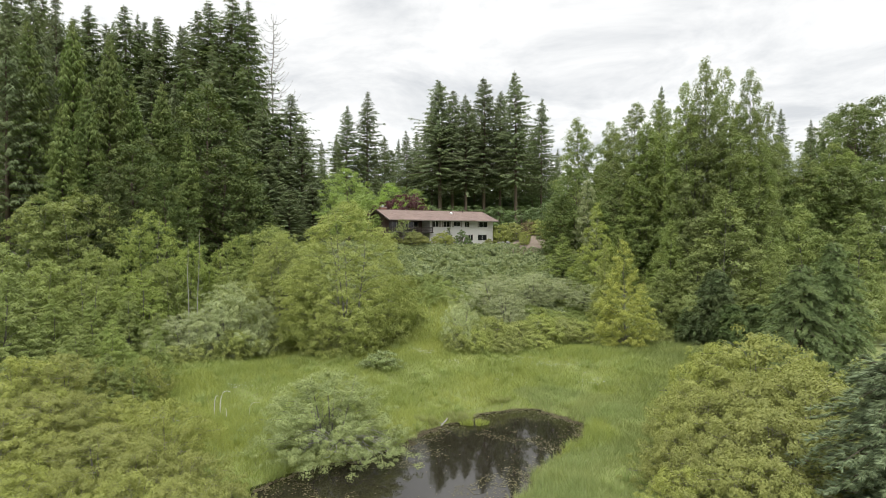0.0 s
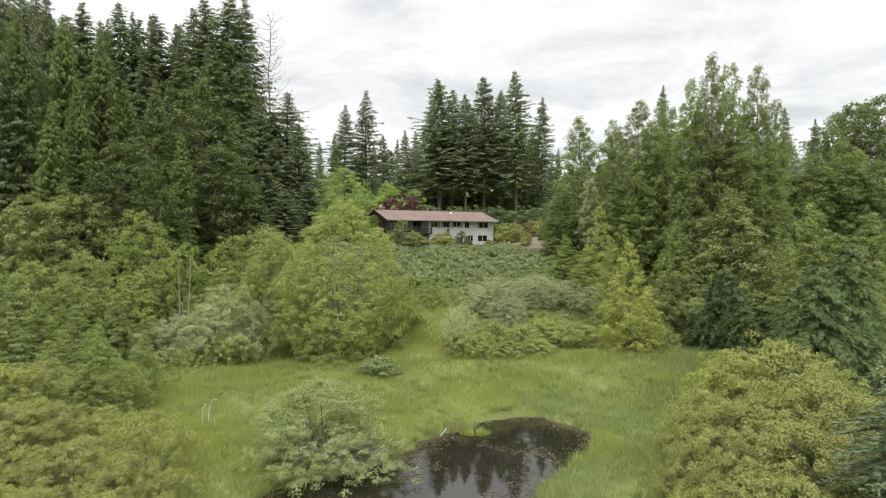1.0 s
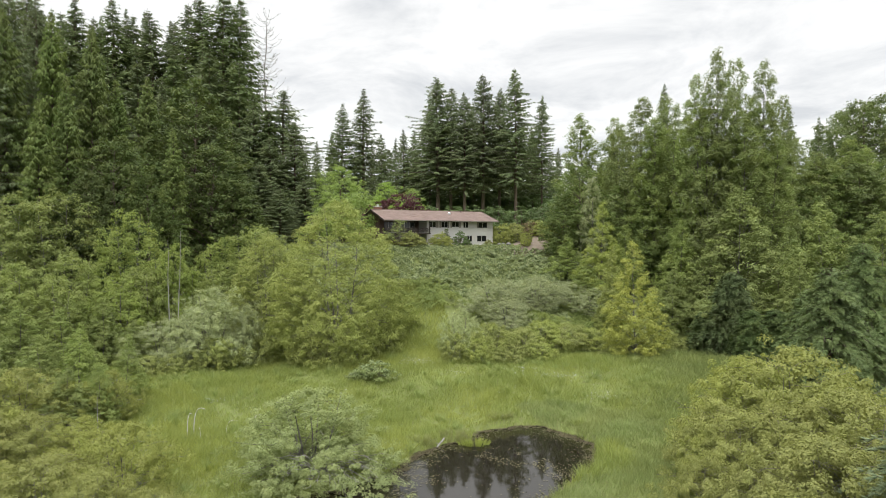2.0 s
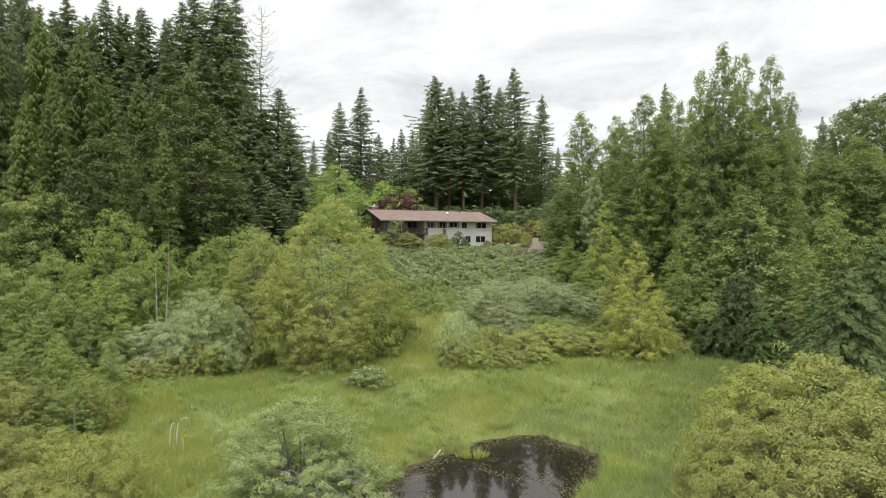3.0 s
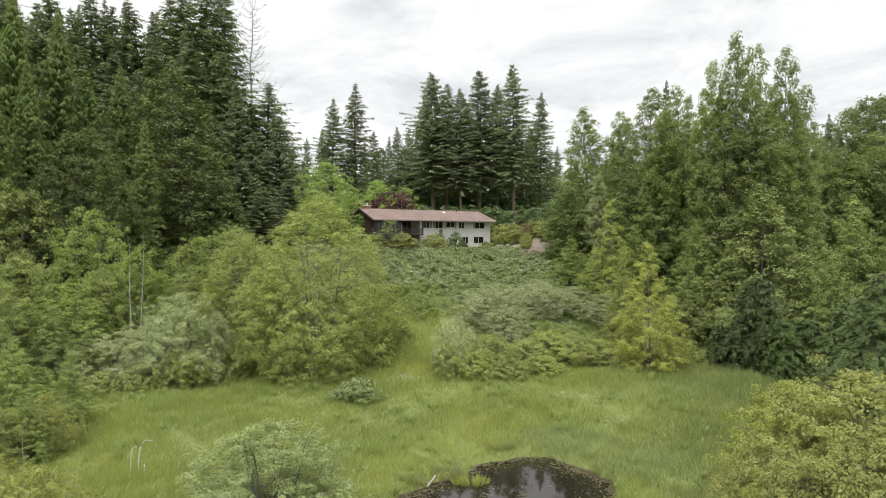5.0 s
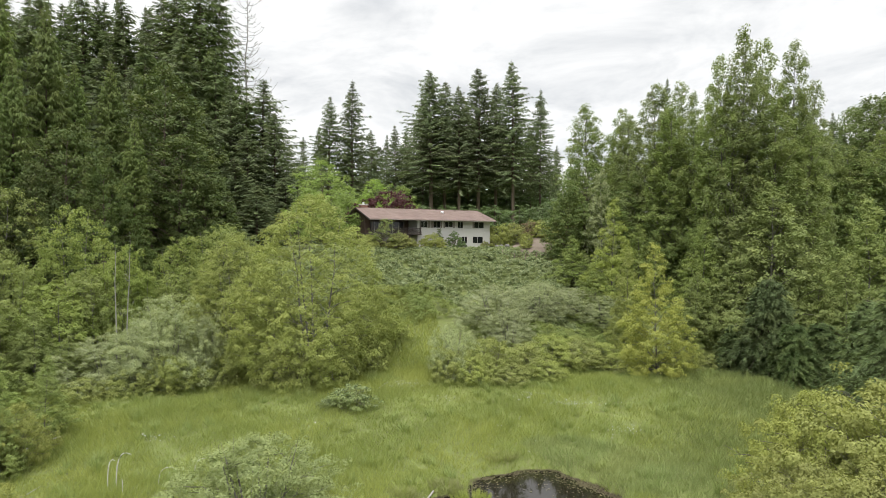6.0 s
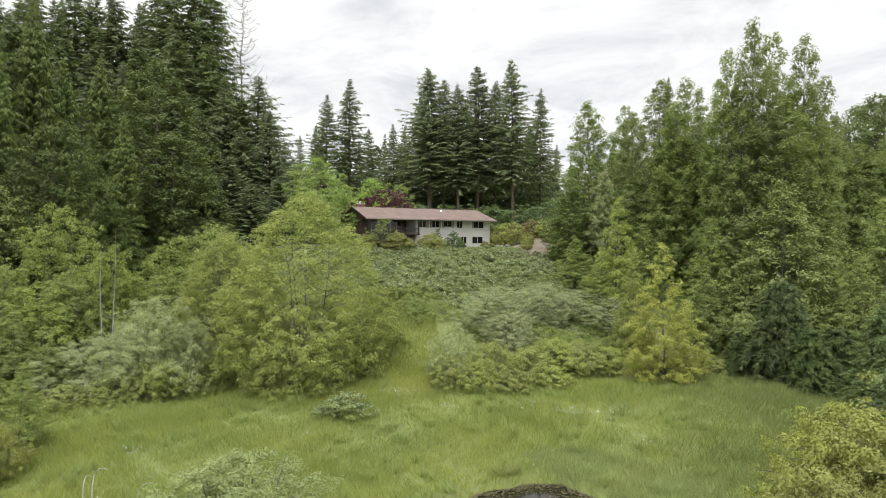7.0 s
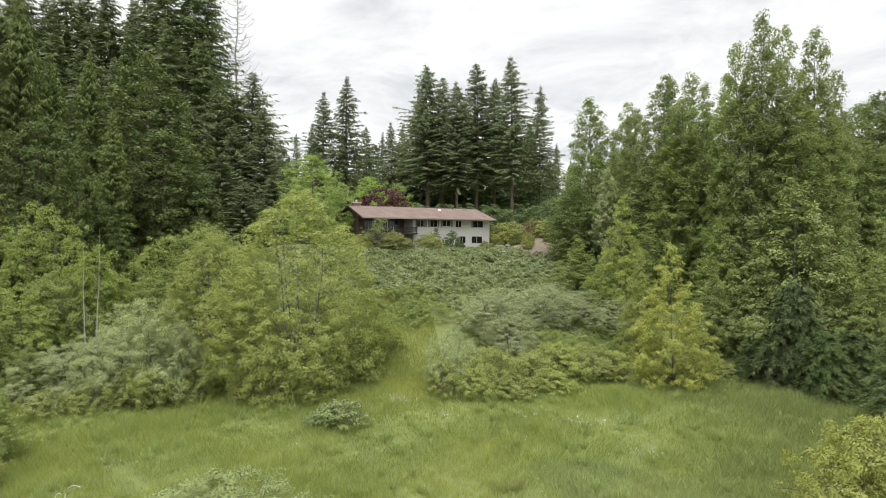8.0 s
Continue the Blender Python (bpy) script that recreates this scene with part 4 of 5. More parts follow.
hed = broadleaves("garden_shrub", "rounded garden shrub on the house terrace", "shrub", "garden shrubs", (141, 142), M_HEDGE, M_PALEBARK, H=2.6, R=1.9, profile=DOME, n_clump=210, per_clump=30, clump=0.34, leaf=0.17, trunk_r=0.05, low=0.03, stems=4, boughs=60, plume=0.24, lumps=0.2, shell=0.8)
grove(hed, 2.6, HEDGE_SHRUBS, 23)
grove(broadleaves("garden_shrub", "dark rounded shrub against the white wall", "shrub", "dark garden shrubs", (144,), M_DARKSHRUB, M_BARK, H=2.6, R=1.9, profile=DOME, n_clump=100, per_clump=24, clump=0.35, leaf=0.24, trunk_r=0.05, low=0.03, stems=4), 2.6, DARK_GARDEN, 24)
grove(broadleaves("garden_tree", "small light green garden tree before the deck", "tree", "", (146,), M_ALDER, M_PALEBARK, H=4.8, R=2.3, profile=DOME, n_clump=80, per_clump=20, clump=0.42, leaf=0.17, trunk_r=0.08, low=0.3, lumps=0.4, shell=0.2), 4.8, [(*HOUSE_AT(2.1, -2.4), 5, 1.08)], 25)
grove(broadleaves("garden_shrub", "reddish leaved garden shrub on the terrace", "shrub", "", (148,), M_RUSSET, M_BARK, H=3.4, R=2.1, profile=DOME, n_clump=110, per_clump=22, clump=0.4, leaf=0.26, trunk_r=0.05, low=0.05, stems=4), 3.4, [(19.4, 136, 3.6, 0.84)], 26)
grove(firs("dwarf_conifer", "small dark conifer beside the white wall", "conifer", "", (149,), 3.6, 1.0, M_FIR, bare=0.05, whorl=0.22, per=6, spray=0.4, droop=0.1, gap=0.15, hang=0.1), 3.6, [(*HOUSE_AT(13.0, -0.9), 3.5, 1.0)], 27)
grove(broadleaves("low_bush", "low grey green bush standing in the meadow", "bush", "low meadow bushes", (151,), M_IVY, M_PALEBARK, H=1.7, R=1.7, profile=DOME, n_clump=110, per_clump=26, clump=0.32, leaf=0.16, trunk_r=0.03, low=0.03, stems=5), 1.7, [(-7.6, 74.5, 1.9, 1.25), (-9.6, 74.2, 1.0, 1.3)], 28)


# ---- grass ----
def on_meadow(rng, n, x0, x1, y0, y1):
    x, y = rng.uniform(x0, x1, n), rng.uniform(y0, y1, n)
    return x, y


def blades(rng, x, y, height, width, lean=1.15):
    n = len(x)
    z = land(x, y)
    a = rng.uniform(0, 2 * np.pi, n)
    b = 3.0 * wave(x, y, 0.5, 11.0) + rng.normal(0, 1.8, n)
    h = height * rng.uniform(0.6, 1.2, n)
    base = np.stack([x, y, z - 0.05], -1)
    side = np.stack([np.cos(a), np.sin(a), 0 * a], -1) * (width * rng.uniform(0.6, 1.3, n))[:, None]
    tip = base + np.stack([np.cos(b) * h * lean * rng.random(n), np.sin(b) * h * lean * rng.random(n), h], -1)
    return np.stack([base - side, base + side, tip], 1)


rng = np.random.default_rng(7)
x, y = on_meadow(rng, 430000, -44, 42, 36, 90)
d = pond_distance(x, y)
patch = wave(x, y, 0.35, 3.0)
keep = (d > 0.62)
x, y, d, patch = x[keep], y[keep], d[keep], patch[keep]
tall = 0.62 + 0.26 * patch + 0.16 * wave(x, y, 1.3, 1.0) + 0.16 * wave(x, y, 3.1, 4.0)
reedy = (wave(x, y, 0.21, 9.0) + 0.05 * (x - 10) - 0.05 * (y - 60) > 0.55)
# darker, slightly taller blades beyond a ragged line on the right
at_edge = x > 19 + 0.22 * (y - 50) + 2.5 * wave(x, y, 0.3, 4.0) + rng.normal(0, 2.2, len(x))
tagged(link_mesh("rank_grass", loose_tris("rank_grass", blades(rng, x[at_edge], y[at_edge], tall[at_edge] * 1.1, 0.024)), M_EDGEGRASS), "darker, slightly taller grass at the wood's edge", "grass", kind="stuff")
reedy, plain = reedy & ~at_edge, ~reedy & ~at_edge
tagged(link_mesh("meadow_grass", loose_tris("meadow_grass", blades(rng, x[plain], y[plain], tall[plain], 0.022)), M_GRASS), "tall lush green meadow grass", "grass", kind="stuff")
tagged(link_mesh("reed_grass", loose_tris("reed_grass", blades(rng, x[reedy], y[reedy], tall[reedy] * 1.05, 0.022)), M_REED), "pale grey green reed grass beside the pond", "grass", kind="stuff")
# tussocks: fountains of longer blades that break the meadow's surface
tx, ty = rng.uniform(-40, 40, 900), rng.uniform(40, 88, 900)
keep = (pond_distance(tx, ty) > 0.8) & (wave(tx, ty, 0.3, 6.0) > -0.25)
tx, ty = tx[keep].repeat(46), ty[keep].repeat(46)
spread = rng.uniform(0, 2 * np.pi, len(tx))
reach = 0.55 * np.sqrt(rng.random(len(tx)))
rise = np.repeat(rng.uniform(0.65, 1.15, keep.sum()), 46) * rng.uniform(0.6, 1.15, len(tx))
foot = np.stack([tx + 0.3 * reach * np.cos(spread), ty + 0.3 * reach * np.sin(spread), land(tx, ty) - 0.05], -1)
side = np.stack([-np.sin(spread), np.cos(spread), 0 * spread], -1) * 0.024
tip = foot + np.stack([1.5 * reach * np.cos(spread), 1.5 * reach * np.sin(spread), rise], -1)
tagged(link_mesh("tussock_grass", loose_tris("tussock_grass", np.stack([foot - side, foot + side, tip], 1)), M_REED), "taller grey green tussocks in the meadow", "grass", kind="stuff")
# grassy path up the bank
x, y = on_meadow(rng, 30000, -12, 12, 82, 106)
keep = np.abs(x - (-2.5 - (y - 82) * 0.02)) < 5.5 - (y - 82) * 0.12
x2, y2 = on_meadow(rng, 9000, 12, 27, 116, 127)
keep2 = (y2 > 119.5 + 0.5 * np.clip(x2, -15, 15) - 5.5) & (y2 < 123.5 + 0.1 * (x2 - 12))
tagged(link_mesh("terrace_grass", loose_tris("terrace_grass", blades(rng, x2[keep2], y2[keep2], np.full(keep2.sum(), 0.35), 0.05)), M_DRY), "short pale grass along the terrace fence", "grass", kind="stuff")
tagged(link_mesh("path_grass", loose_tris("path_grass", blades(rng, x[keep], y[keep], np.full(keep.sum(), 0.6), 0.045)), M_GRASS), "grassy path climbing between the shrubs", "grass", kind="stuff")

# ---- bramble bank below the house ----
def bank_here(x, y):
    crest = 119.5 + 0.5 * np.clip(x, -15, 15)
    return (y < crest + 0.6) & ~((x > 16.5) & (y > crest - 2.5)) & (y > 97 - 8 * smooth01(4, 14, np.abs(x + 2.5)) + 2.0 * wave(x, y, 0.4, 4.0))


n = 8600
x, y = rng.uniform(-26, 28, n), rng.uniform(88, 127, n)
keep = bank_here(x, y)
x, y = x[keep], y[keep]
# weeds on the terrace before and beside the house's dark end
wx, wy = rng.uniform(-36, -9, 1500), rng.uniform(110, 142, 1500)
along, behind = 0.8866 * (wx + 10.8) + 0.4625 * (wy - 118), -0.4625 * (wx + 10.8) + 0.8866 * (wy - 118)
keep = (wy > 119.5 + 0.5 * np.clip(wx, -15, 15)) & ((along < -0.6) | (behind < -0.6))
x, y = np.concatenate([x, wx[keep]]), np.concatenate([y, wy[keep]])
r = rng.uniform(0.22, 0.62, len(x))
lower = (y + 0.3 * np.abs(x) < 104 + 3 * wave(x, y, 0.6, 1.0))


def mounds(x, y, r, k, leaf):
    d = unit(rng.normal(size=(len(x) * k, 3)))
    d[:, 2] = np.abs(d[:, 2])
    d[:, 1] = np.where(rng.random(len(d)) < 0.6, -np.abs(d[:, 1]), d[:, 1])
    swell = (0.55 + 0.6 * wave(x, y, 0.45, 6.0) + 0.38 * wave(x, y, 1.2, 8.0) + 0.32 * wave(y, x, 2.3, 3.0)) * smooth01(0.5, 5.0, 120.5 + 0.5 * np.clip(x, -15, 15) - y)
    C = np.stack([x, y, land(x, y) + swell], -1).repeat(k, 0) + d * r.repeat(k)[:, None] * np.array([1, 1, 0.9]) * rng.uniform(0.8, 1.08, (len(d), 1))
    N = d + np.array([0, -0.2, 0.6]) + 0.55 * rng.normal(size=d.shape)
    return leaves(rng, C, N, leaf, leaf * 0.85)


tagged(link_mesh("bramble_bank", loose_tris("bramble_bank", mounds(x[~lower], y[~lower], r[~lower], 26, 0.28)), M_IVY), "thick green bramble cover on the bank", "brambles", kind="stuff")
tagged(link_mesh("fern_bank", loose_tris("fern_bank", mounds(x[lower], y[lower], r[lower], 34, 0.2)), M_BRIGHTWEED), "lighter green weeds and ferns low on the bank", "weeds", kind="stuff")


# ---- the house ----
M_WALL = solid_mat("white_stucco", (0.50, 0.485, 0.465), (0.57, 0.555, 0.535), 0.5, 0.9, 0.25, 30)
M_ROOF = solid_mat("brown_shingles", (0.140, 0.098, 0.082), (0.200, 0.142, 0.120), 0.6, 0.9, 0.5, 10)
M_BROWN = solid_mat("dark_brown_timber", (0.032, 0.024, 0.020), (0.058, 0.043, 0.035), 0.8, 0.8, 0.3, 8)
# brown siding; the shade under the deep overhang is put into its colour
M_SHADED_SIDING = solid_mat("shaded_brown_siding", (0.070, 0.045, 0.036), (0.105, 0.068, 0.055), 0.8, 0.8, 0.3, 8, stretch=(1, 1, 4))
M_SHUTTER = solid_mat("taupe_panel", (0.200, 0.175, 0.155), (0.250, 0.220, 0.195), 1.0, 0.7, 0.2, 8)
M_FRAME = solid_mat("white_window_frame", (0.55, 0.54, 0.52), (0.65, 0.64, 0.62), 1.0, 0.5, 0.1, 8)
M_BRICK = solid_mat("chimney_brick", (0.22, 0.10, 0.08), (0.32, 0.16, 0.12), 2.0, 0.9, 0.4, 8)
M_METAL = solid_mat("galvanised_metal", (0.60, 0.60, 0.60), (0.72, 0.72, 0.72), 2.0, 0.4, 0.1, 8, metal=0.7)
mat, nodes, links, out = shader("dark_window_glass")
bsdf = nodes.new("ShaderNodeBsdfPrincipled")
bsdf.inputs["Base Color"].default_value = (0.015, 0.017, 0.018, 1)
bsdf.inputs["Roughness"].default_value = 0.05
links.new(bsdf.outputs[0], out.inputs[0])
M_GLASS = mat

HOUSE = pose(-10.8, 118.0, 17.3, 0, 0, math.degrees(math.atan2(12, 23)))
house = thing("house", HOUSE, "long white two-storey house with a low brown gable roof", "house")
EAVE, RIDGE, DEEP, LONG = 5.0, 7.25, 14.2, 26.0
WX0, WX1, WY0, WY1 = 1.0, 25.1, 1.0, 13.2      # outer walls
REC = 9.6                                      # the covered deck ends here


def wall_with_holes(x0, x1, z0, z1, y0, y1, holes):
    """A wall of blocks round rectangular openings (x0, z0, x1, z1)."""
    xs = sorted({x0, x1, *[h[0] for h in holes], *[h[2] for h in holes]})
    zs = sorted({z0, z1, *[h[1] for h in holes], *[h[3] for h in holes]})
    items = []
    for a, b in zip(xs, xs[1:]):
        for c, d in zip(zs, zs[1:]):
            mx, mz = (a + b) / 2, (c + d) / 2
            if not any(h[0] < mx < h[2] and h[1] < mz < h[3] for h in holes):
                items.append((a, y0, c, b, y1, d))
    bm = boxes_bm(items)
    bmesh.ops.remove_doubles(bm, verts=bm.verts[:], dist=1e-4)
    return bm


UPPER = [(10.3, 3.6, 11.6, 4.75), (12.9, 3.6, 14.3, 4.75), (15.3, 3.75, 16.9, 4.75), (18.0, 3.6, 19.1, 4.75), (21.6, 3.6, 23.7, 4.75)]
LOWER = [(18.9, 0.75, 20.0, 1.95), (21.3, 0.75, 23.5, 1.95)]
soffit = lambda yy: EAVE + (RIDGE - EAVE) * min(yy, DEEP - yy) / (DEEP / 2) - 0.28
part("front_wall", wall_with_holes(REC, WX1, -1.2, soffit(WY0), WY0, WY0 + 0.25, UPPER + LOWER), M_WALL, house, "white stucco front wall")
for name, xx, m in (("side_wall", WX1 - 0.25, M_WALL), ("side_wall", WX0, M_SHADED_SIDING)):
    y0 = WY0 + 0.25 if xx > 5 else 4.8
    bm = bmesh.new()
    pts = [(y0, -1.2), (WY1, -1.2), (WY1, soffit(WY1)), (DEEP / 2, soffit(DEEP / 2)), (y0, soffit(y0))]
    a = [bm.verts.new((xx, py, pz)) for py, pz in pts]
    b = [bm.verts.new((xx + 0.25, py, pz)) for py, pz in pts]
    bm.faces.new(a[::-1])
    bm.faces.new(b)
    for i in range(len(a)):
        j = (i + 1) % len(a)
        bm.faces.new((a[i], a[j], b[j], b[i]))
    part(name, bm, m, house)
part("back_wall", boxes_bm([(WX0, WY1 - 0.25, -1.2, WX1, WY1, soffit(WY1))]), M_WALL, house)
part("deck_wall", wall_with_holes(WX0 + 0.25, REC, -1.2, soffit(4.8), 4.8, 5.05, [(2.0, 2.6, 4.6, 4.7), (5.2, 2.6, 8.8, 4.7)]), M_SHADED_SIDING, house, "brown recessed wall behind the deck, darkened for shade")
part("return_wall", boxes_bm([(REC, WY0 + 0.25, -1.2, REC + 0.25, 5.05, soffit(1.3))]), M_WALL, house)
part("upper_floor", boxes_bm([(WX0 + 0.25, 5.05, 2.3, WX1 - 0.25, WY1 - 0.25, 2.5)]), M_BROWN, house)


def roof_half(front):
    bm = bmesh.new()
    th = 0.22
    ye, yr = (0.0, DEEP / 2) if front else (DEEP, DEEP / 2)
    ring = [(ye, EAVE - th), (ye, EAVE), (yr, RIDGE), (yr, RIDGE - th)]
    a = [bm.verts.new((0.0, py, pz)) for py, pz in ring]
    b = [bm.verts.new((LONG, py, pz)) for py, pz in ring]
    bm.faces.new(a)
    bm.faces.new(b[::-1])
    for i in range(4):
        j = (i + 1) % 4
        bm.faces.new((a[j], a[i], b[i], b[j]))
    bmesh.ops.recalc_face_normals(bm, faces=bm.faces[:])
    return bm


roof = part("roof", roof_half(True), M_ROOF, house, "weathered brown shingle roof")
part("roof_back", roof_half(False), M_ROOF, house)
part("gutter", boxes_bm([(0.0, -0.13, EAVE - 0.2, LONG, -0.003, EAVE - 0.05)], 0.02), M_SHUTTER, house, "taupe gutter along the eave")
# shingle courses, thin laps across the slope
n = 24
for i in range(n):
    f0, f1 = i / n, (i + 1) / n
    y0, y1 = f0 * DEEP / 2, f1 * DEEP / 2
    z0, z1 = EAVE + f0 * (RIDGE - EAVE), EAVE + f1 * (RIDGE - EAVE)
    bm = bmesh.new()
    v = [bm.verts.new(c) for c in ((0.02, y0, z0 + 0.016), (LONG - 0.02, y0, z0 + 0.016), (LONG - 0.02, y1, z1 + 0.008), (0.02, y1, z1 + 0.008), (0.02, y0, z0 + 0.002), (LONG - 0.02, y0, z0 + 0.002))]
    bm.faces.new(v[:4])
    bm.faces.new((v[4], v[5], v[1], v[0]))
    part("shingle_course", bm, M_ROOF, roof)
part("ridge_cap", boxes_bm([(0.0, DEEP / 2 - 0.15, RIDGE - 0.02, LONG, DEEP / 2 + 0.15, RIDGE + 0.05)], 0.03), M_ROOF, house)
for y0, y1 in ((0.0, DEEP / 2), (DEEP, DEEP / 2)):
    for xx in (-0.05, LONG + 0.003):
        bm = bmesh.new()
        v = [bm.verts.new(c) for c in ((xx, y0, EAVE - 0.26), (xx, y0, EAVE + 0.03), (xx, y1, RIDGE + 0.03), (xx, y1, RIDGE - 0.26))]
        w = [bm.verts.new(c.co + Vector((0.047, 0, 0))) for c in v]
        bm.faces.new(v)
        bm.faces.new(w[::-1])
        for i in range(4):
            bm.faces.new((v[i - 1], v[i], w[i], w[i - 1]))
        bmesh.ops.recalc_face_normals(bm, faces=bm.faces[:])
        part("bargeboard", bm, M_BROWN, house)


def window(x0, z0, x1, z1, y, lights=2):
    w = part("window", boxes_bm([(x0, y + 0.02, z0, x0 + 0.06, y + 0.14, z1), (x1 - 0.06, y + 0.02, z0, x1, y + 0.14, z1), (x0 + 0.06, y + 0.02, z0, x1 - 0.06, y + 0.14, z0 + 0.06), (x0 + 0.06, y + 0.02, z1 - 0.06, x1 - 0.06, y + 0.14, z1)]), M_BROWN, house, "dark window in a brown frame")
    step = (x1 - x0 - 0.12) / lights
    for k in range(lights):
        a = x0 + 0.06 + k * step
        part("pane", boxes_bm([(a + 0.02, y + 0.09, z0 + 0.06, a + step - 0.02, y + 0.10, z1 - 0.06)]), M_GLASS, w)
        if k:
            part("mullion", boxes_bm([(a - 0.025, y + 0.03, z0 + 0.06, a + 0.025, y + 0.13, z1 - 0.06)]), M_FRAME, w)
    part("sill", boxes_bm([(x0 - 0.05, y - 0.06, z0 - 0.06, x1 + 0.05, y + 0.02, z0 - 0.003)]), M_WALL, w)


for x0, z0, x1, z1 in UPPER + LOWER:
    window(x0, z0, x1, z1, WY0)
for x0, z0, x1, z1 in ((2.0, 2.6, 4.6, 4.7), (5.2, 2.6, 8.8, 4.7)):
    window(x0, z0, x1, z1, 4.8, 3)
# taupe panels beside the upper windows
for a, b in ((11.65, 12.2), (12.4, 12.85), (14.35, 14.6), (14.95, 15.25), (16.95, 17.35), (21.2, 21.55)):
    part("panel", boxes_bm([(a, WY0 - 0.05, 3.55, b, WY0 - 0.003, 4.8)], 0.01), M_SHUTTER, house, "taupe shutter panel")

# covered deck on the nearer end
part("deck_floor", boxes_bm([(0.4, 0.25, 2.25, REC - 0.003, 4.79, 2.5), (REC - 0.003, 0.25, 2.25, REC + 0.5, 0.99, 2.5)], 0.02), M_BROWN, house, "dark timber deck floor")
for xx in (0.6, 3.6, 6.6, REC + 0.25):
    part("deck_post", boxes_bm([(xx, 0.45, 2.5, xx + 0.14, 0.59, soffit(0.5))], 0.01), M_BROWN, house)
for xx in (3.6, 7.8):
    part("pier", boxes_bm([(xx, 0.6, -1.2, xx + 0.25, 0.85, 2.25)], 0.01), M_SHADED_SIDING, house)
rail = part("railing", boxes_bm([(0.4, 0.26, 3.4, REC + 0.5, 0.38, 3.48), (0.4, 0.28, 2.62, REC + 0.5, 0.36, 2.68), (REC + 0.42, 0.38, 3.4, REC + 0.5, 1.0, 3.48)], 0.008), M_BROWN, house, "dark timber deck railing")
xx = 0.45
while xx < REC + 0.45:
    part("baluster", boxes_bm([(xx, 0.295, 2.68, xx + 0.05, 0.345, 3.4)]), M_BROWN, rail)
    xx += 0.14
# chimney and roof vent
ch = part("chimney", boxes_bm([(1.2, 7.6, 6.4, 2.6, 8.5, 7.75)], 0.03), M_BRICK, house, "short brick chimney")
part("chimney_cap", boxes_bm([(1.1, 7.5, 7.75, 2.7, 8.6, 7.87)], 0.02), M_WALL, ch)
part("flue", boxes_bm([(1.7, 7.85, 7.87, 2.05, 8.2, 8.3)], 0.04), M_METAL, ch)
bm = bmesh.new()
bmesh.ops.create_uvsphere(bm, u_segments=14, v_segments=8, radius=0.34)
bmesh.ops.translate(bm, verts=bm.verts[:], vec=(16.6, 4.6, EAVE + (RIDGE - EAVE) * 4.6 / 7.1 + 0.12))
part("roof_vent", bm, M_METAL, house, "shiny domed roof vent")
bm = bmesh.new()
bmesh.ops.create_cone(bm, segments=8, radius1=0.07, radius2=0.07, depth=0.7, cap_ends=True)
bmesh.ops.translate(bm, verts=bm.verts[:], vec=(20.2, 6.0, EAVE + (RIDGE - EAVE) * 6.0 / 7.1 + 0.2))
part("vent_pipe", bm, M_BROWN, house)


# ---- dead wood, stems and small things ----
def wood(name, paths, mat, label, category, group="", sides=6):
    me = quad_mesh(name, *tubes(paths, sides))
    me.polygons.foreach_set("use_smooth", np.ones(len(me.polygons), bool))
    return tagged(link_mesh(name, me, mat), label, category, group)


def on_land(x, y, up=0.0):
    return np.array([x, y, float(land(x, y)) + up])


def bare_tree(name, x, y, H, r, seed, n, reach, label, group="", up=0.5, lo=0.3, side=None):
    """A dead standing trunk with bare, upcurved limbs."""
    rng = np.random.default_rng(seed)
    t = np.linspace(0, 1, 12)
    base = on_land(x, y, -0.3)
    P = base + np.stack([np.cumsum(rng.normal(0, 0.004 * H, 12)) * t, np.cumsum(rng.normal(0, 0.004 * H, 12)) * t, H * t], -1)
    ob = thing(name, pose(*base), label, "dead tree", group)
    stem = [(P - base, r * (1 - 0.9 * t))]
    for i in range(n):
        f = lo + (0.97 - lo) * (i + rng.random()) / n
        a = rng.uniform(0, 2 * np.pi) if side is None else side + rng.normal(0, 1.0)
        L = reach * (1 - 0.75 * (f - lo) / (1 - lo)) * rng.uniform(0.5, 1.2)
        s = np.linspace(0, 1, 6)
        st = np.array([np.interp(f, t, P[:, k]) for k in range(3)]) - base
        B = st + np.stack([np.cos(a) * L * s, np.sin(a) * L * s, L * (-0.35 * s + (0.35 + up) * s ** 2.2)], -1) + rng.normal(0, 0.02 * L, (6, 3)) * s[:, None]
        stem.append((B, np.linspace(0.15 * r, 0.06 * r, 6) * (1.2 - 0.4 * f)))
        for k in range(3):
            q = rng.uniform(0.35, 0.95)
            b0 = np.array([np.interp(q, s, B[:, c]) for c in range(3)])
            d = unit(np.array([math.cos(a + rng.normal(0, 0.9)), math.sin(a + rng.normal(0, 0.9)), rng.uniform(-0.2, 0.9)]))
            stem.append((b0 + d * (L * 0.3 * rng.random()) * np.linspace(0, 1, 3)[:, None], np.array([0.10, 0.08, 0.06]) * r))
    V, F = tubes(stem, 5)
    link_mesh("trunk", quad_mesh("trunk", V, F), M_DEAD, ob)
    return ob


bare_tree("dead_conifer", -52.5, 185.0, 67.0, 0.55, 3, 130, 10.5, "tall bare grey dead conifer above the forest", up=0.55, lo=0.35)
bare_tree("dead_alder", -37.9, 88.0, 16.9, 0.11, 5, 9, 1.2, "bleached dead alder trunk in the thicket", "dead alders")
bare_tree("dead_alder", -36.7, 88.0, 18.1, 0.1, 6, 9, 1.3, "bleached dead alder trunk in the thicket", "dead alders")
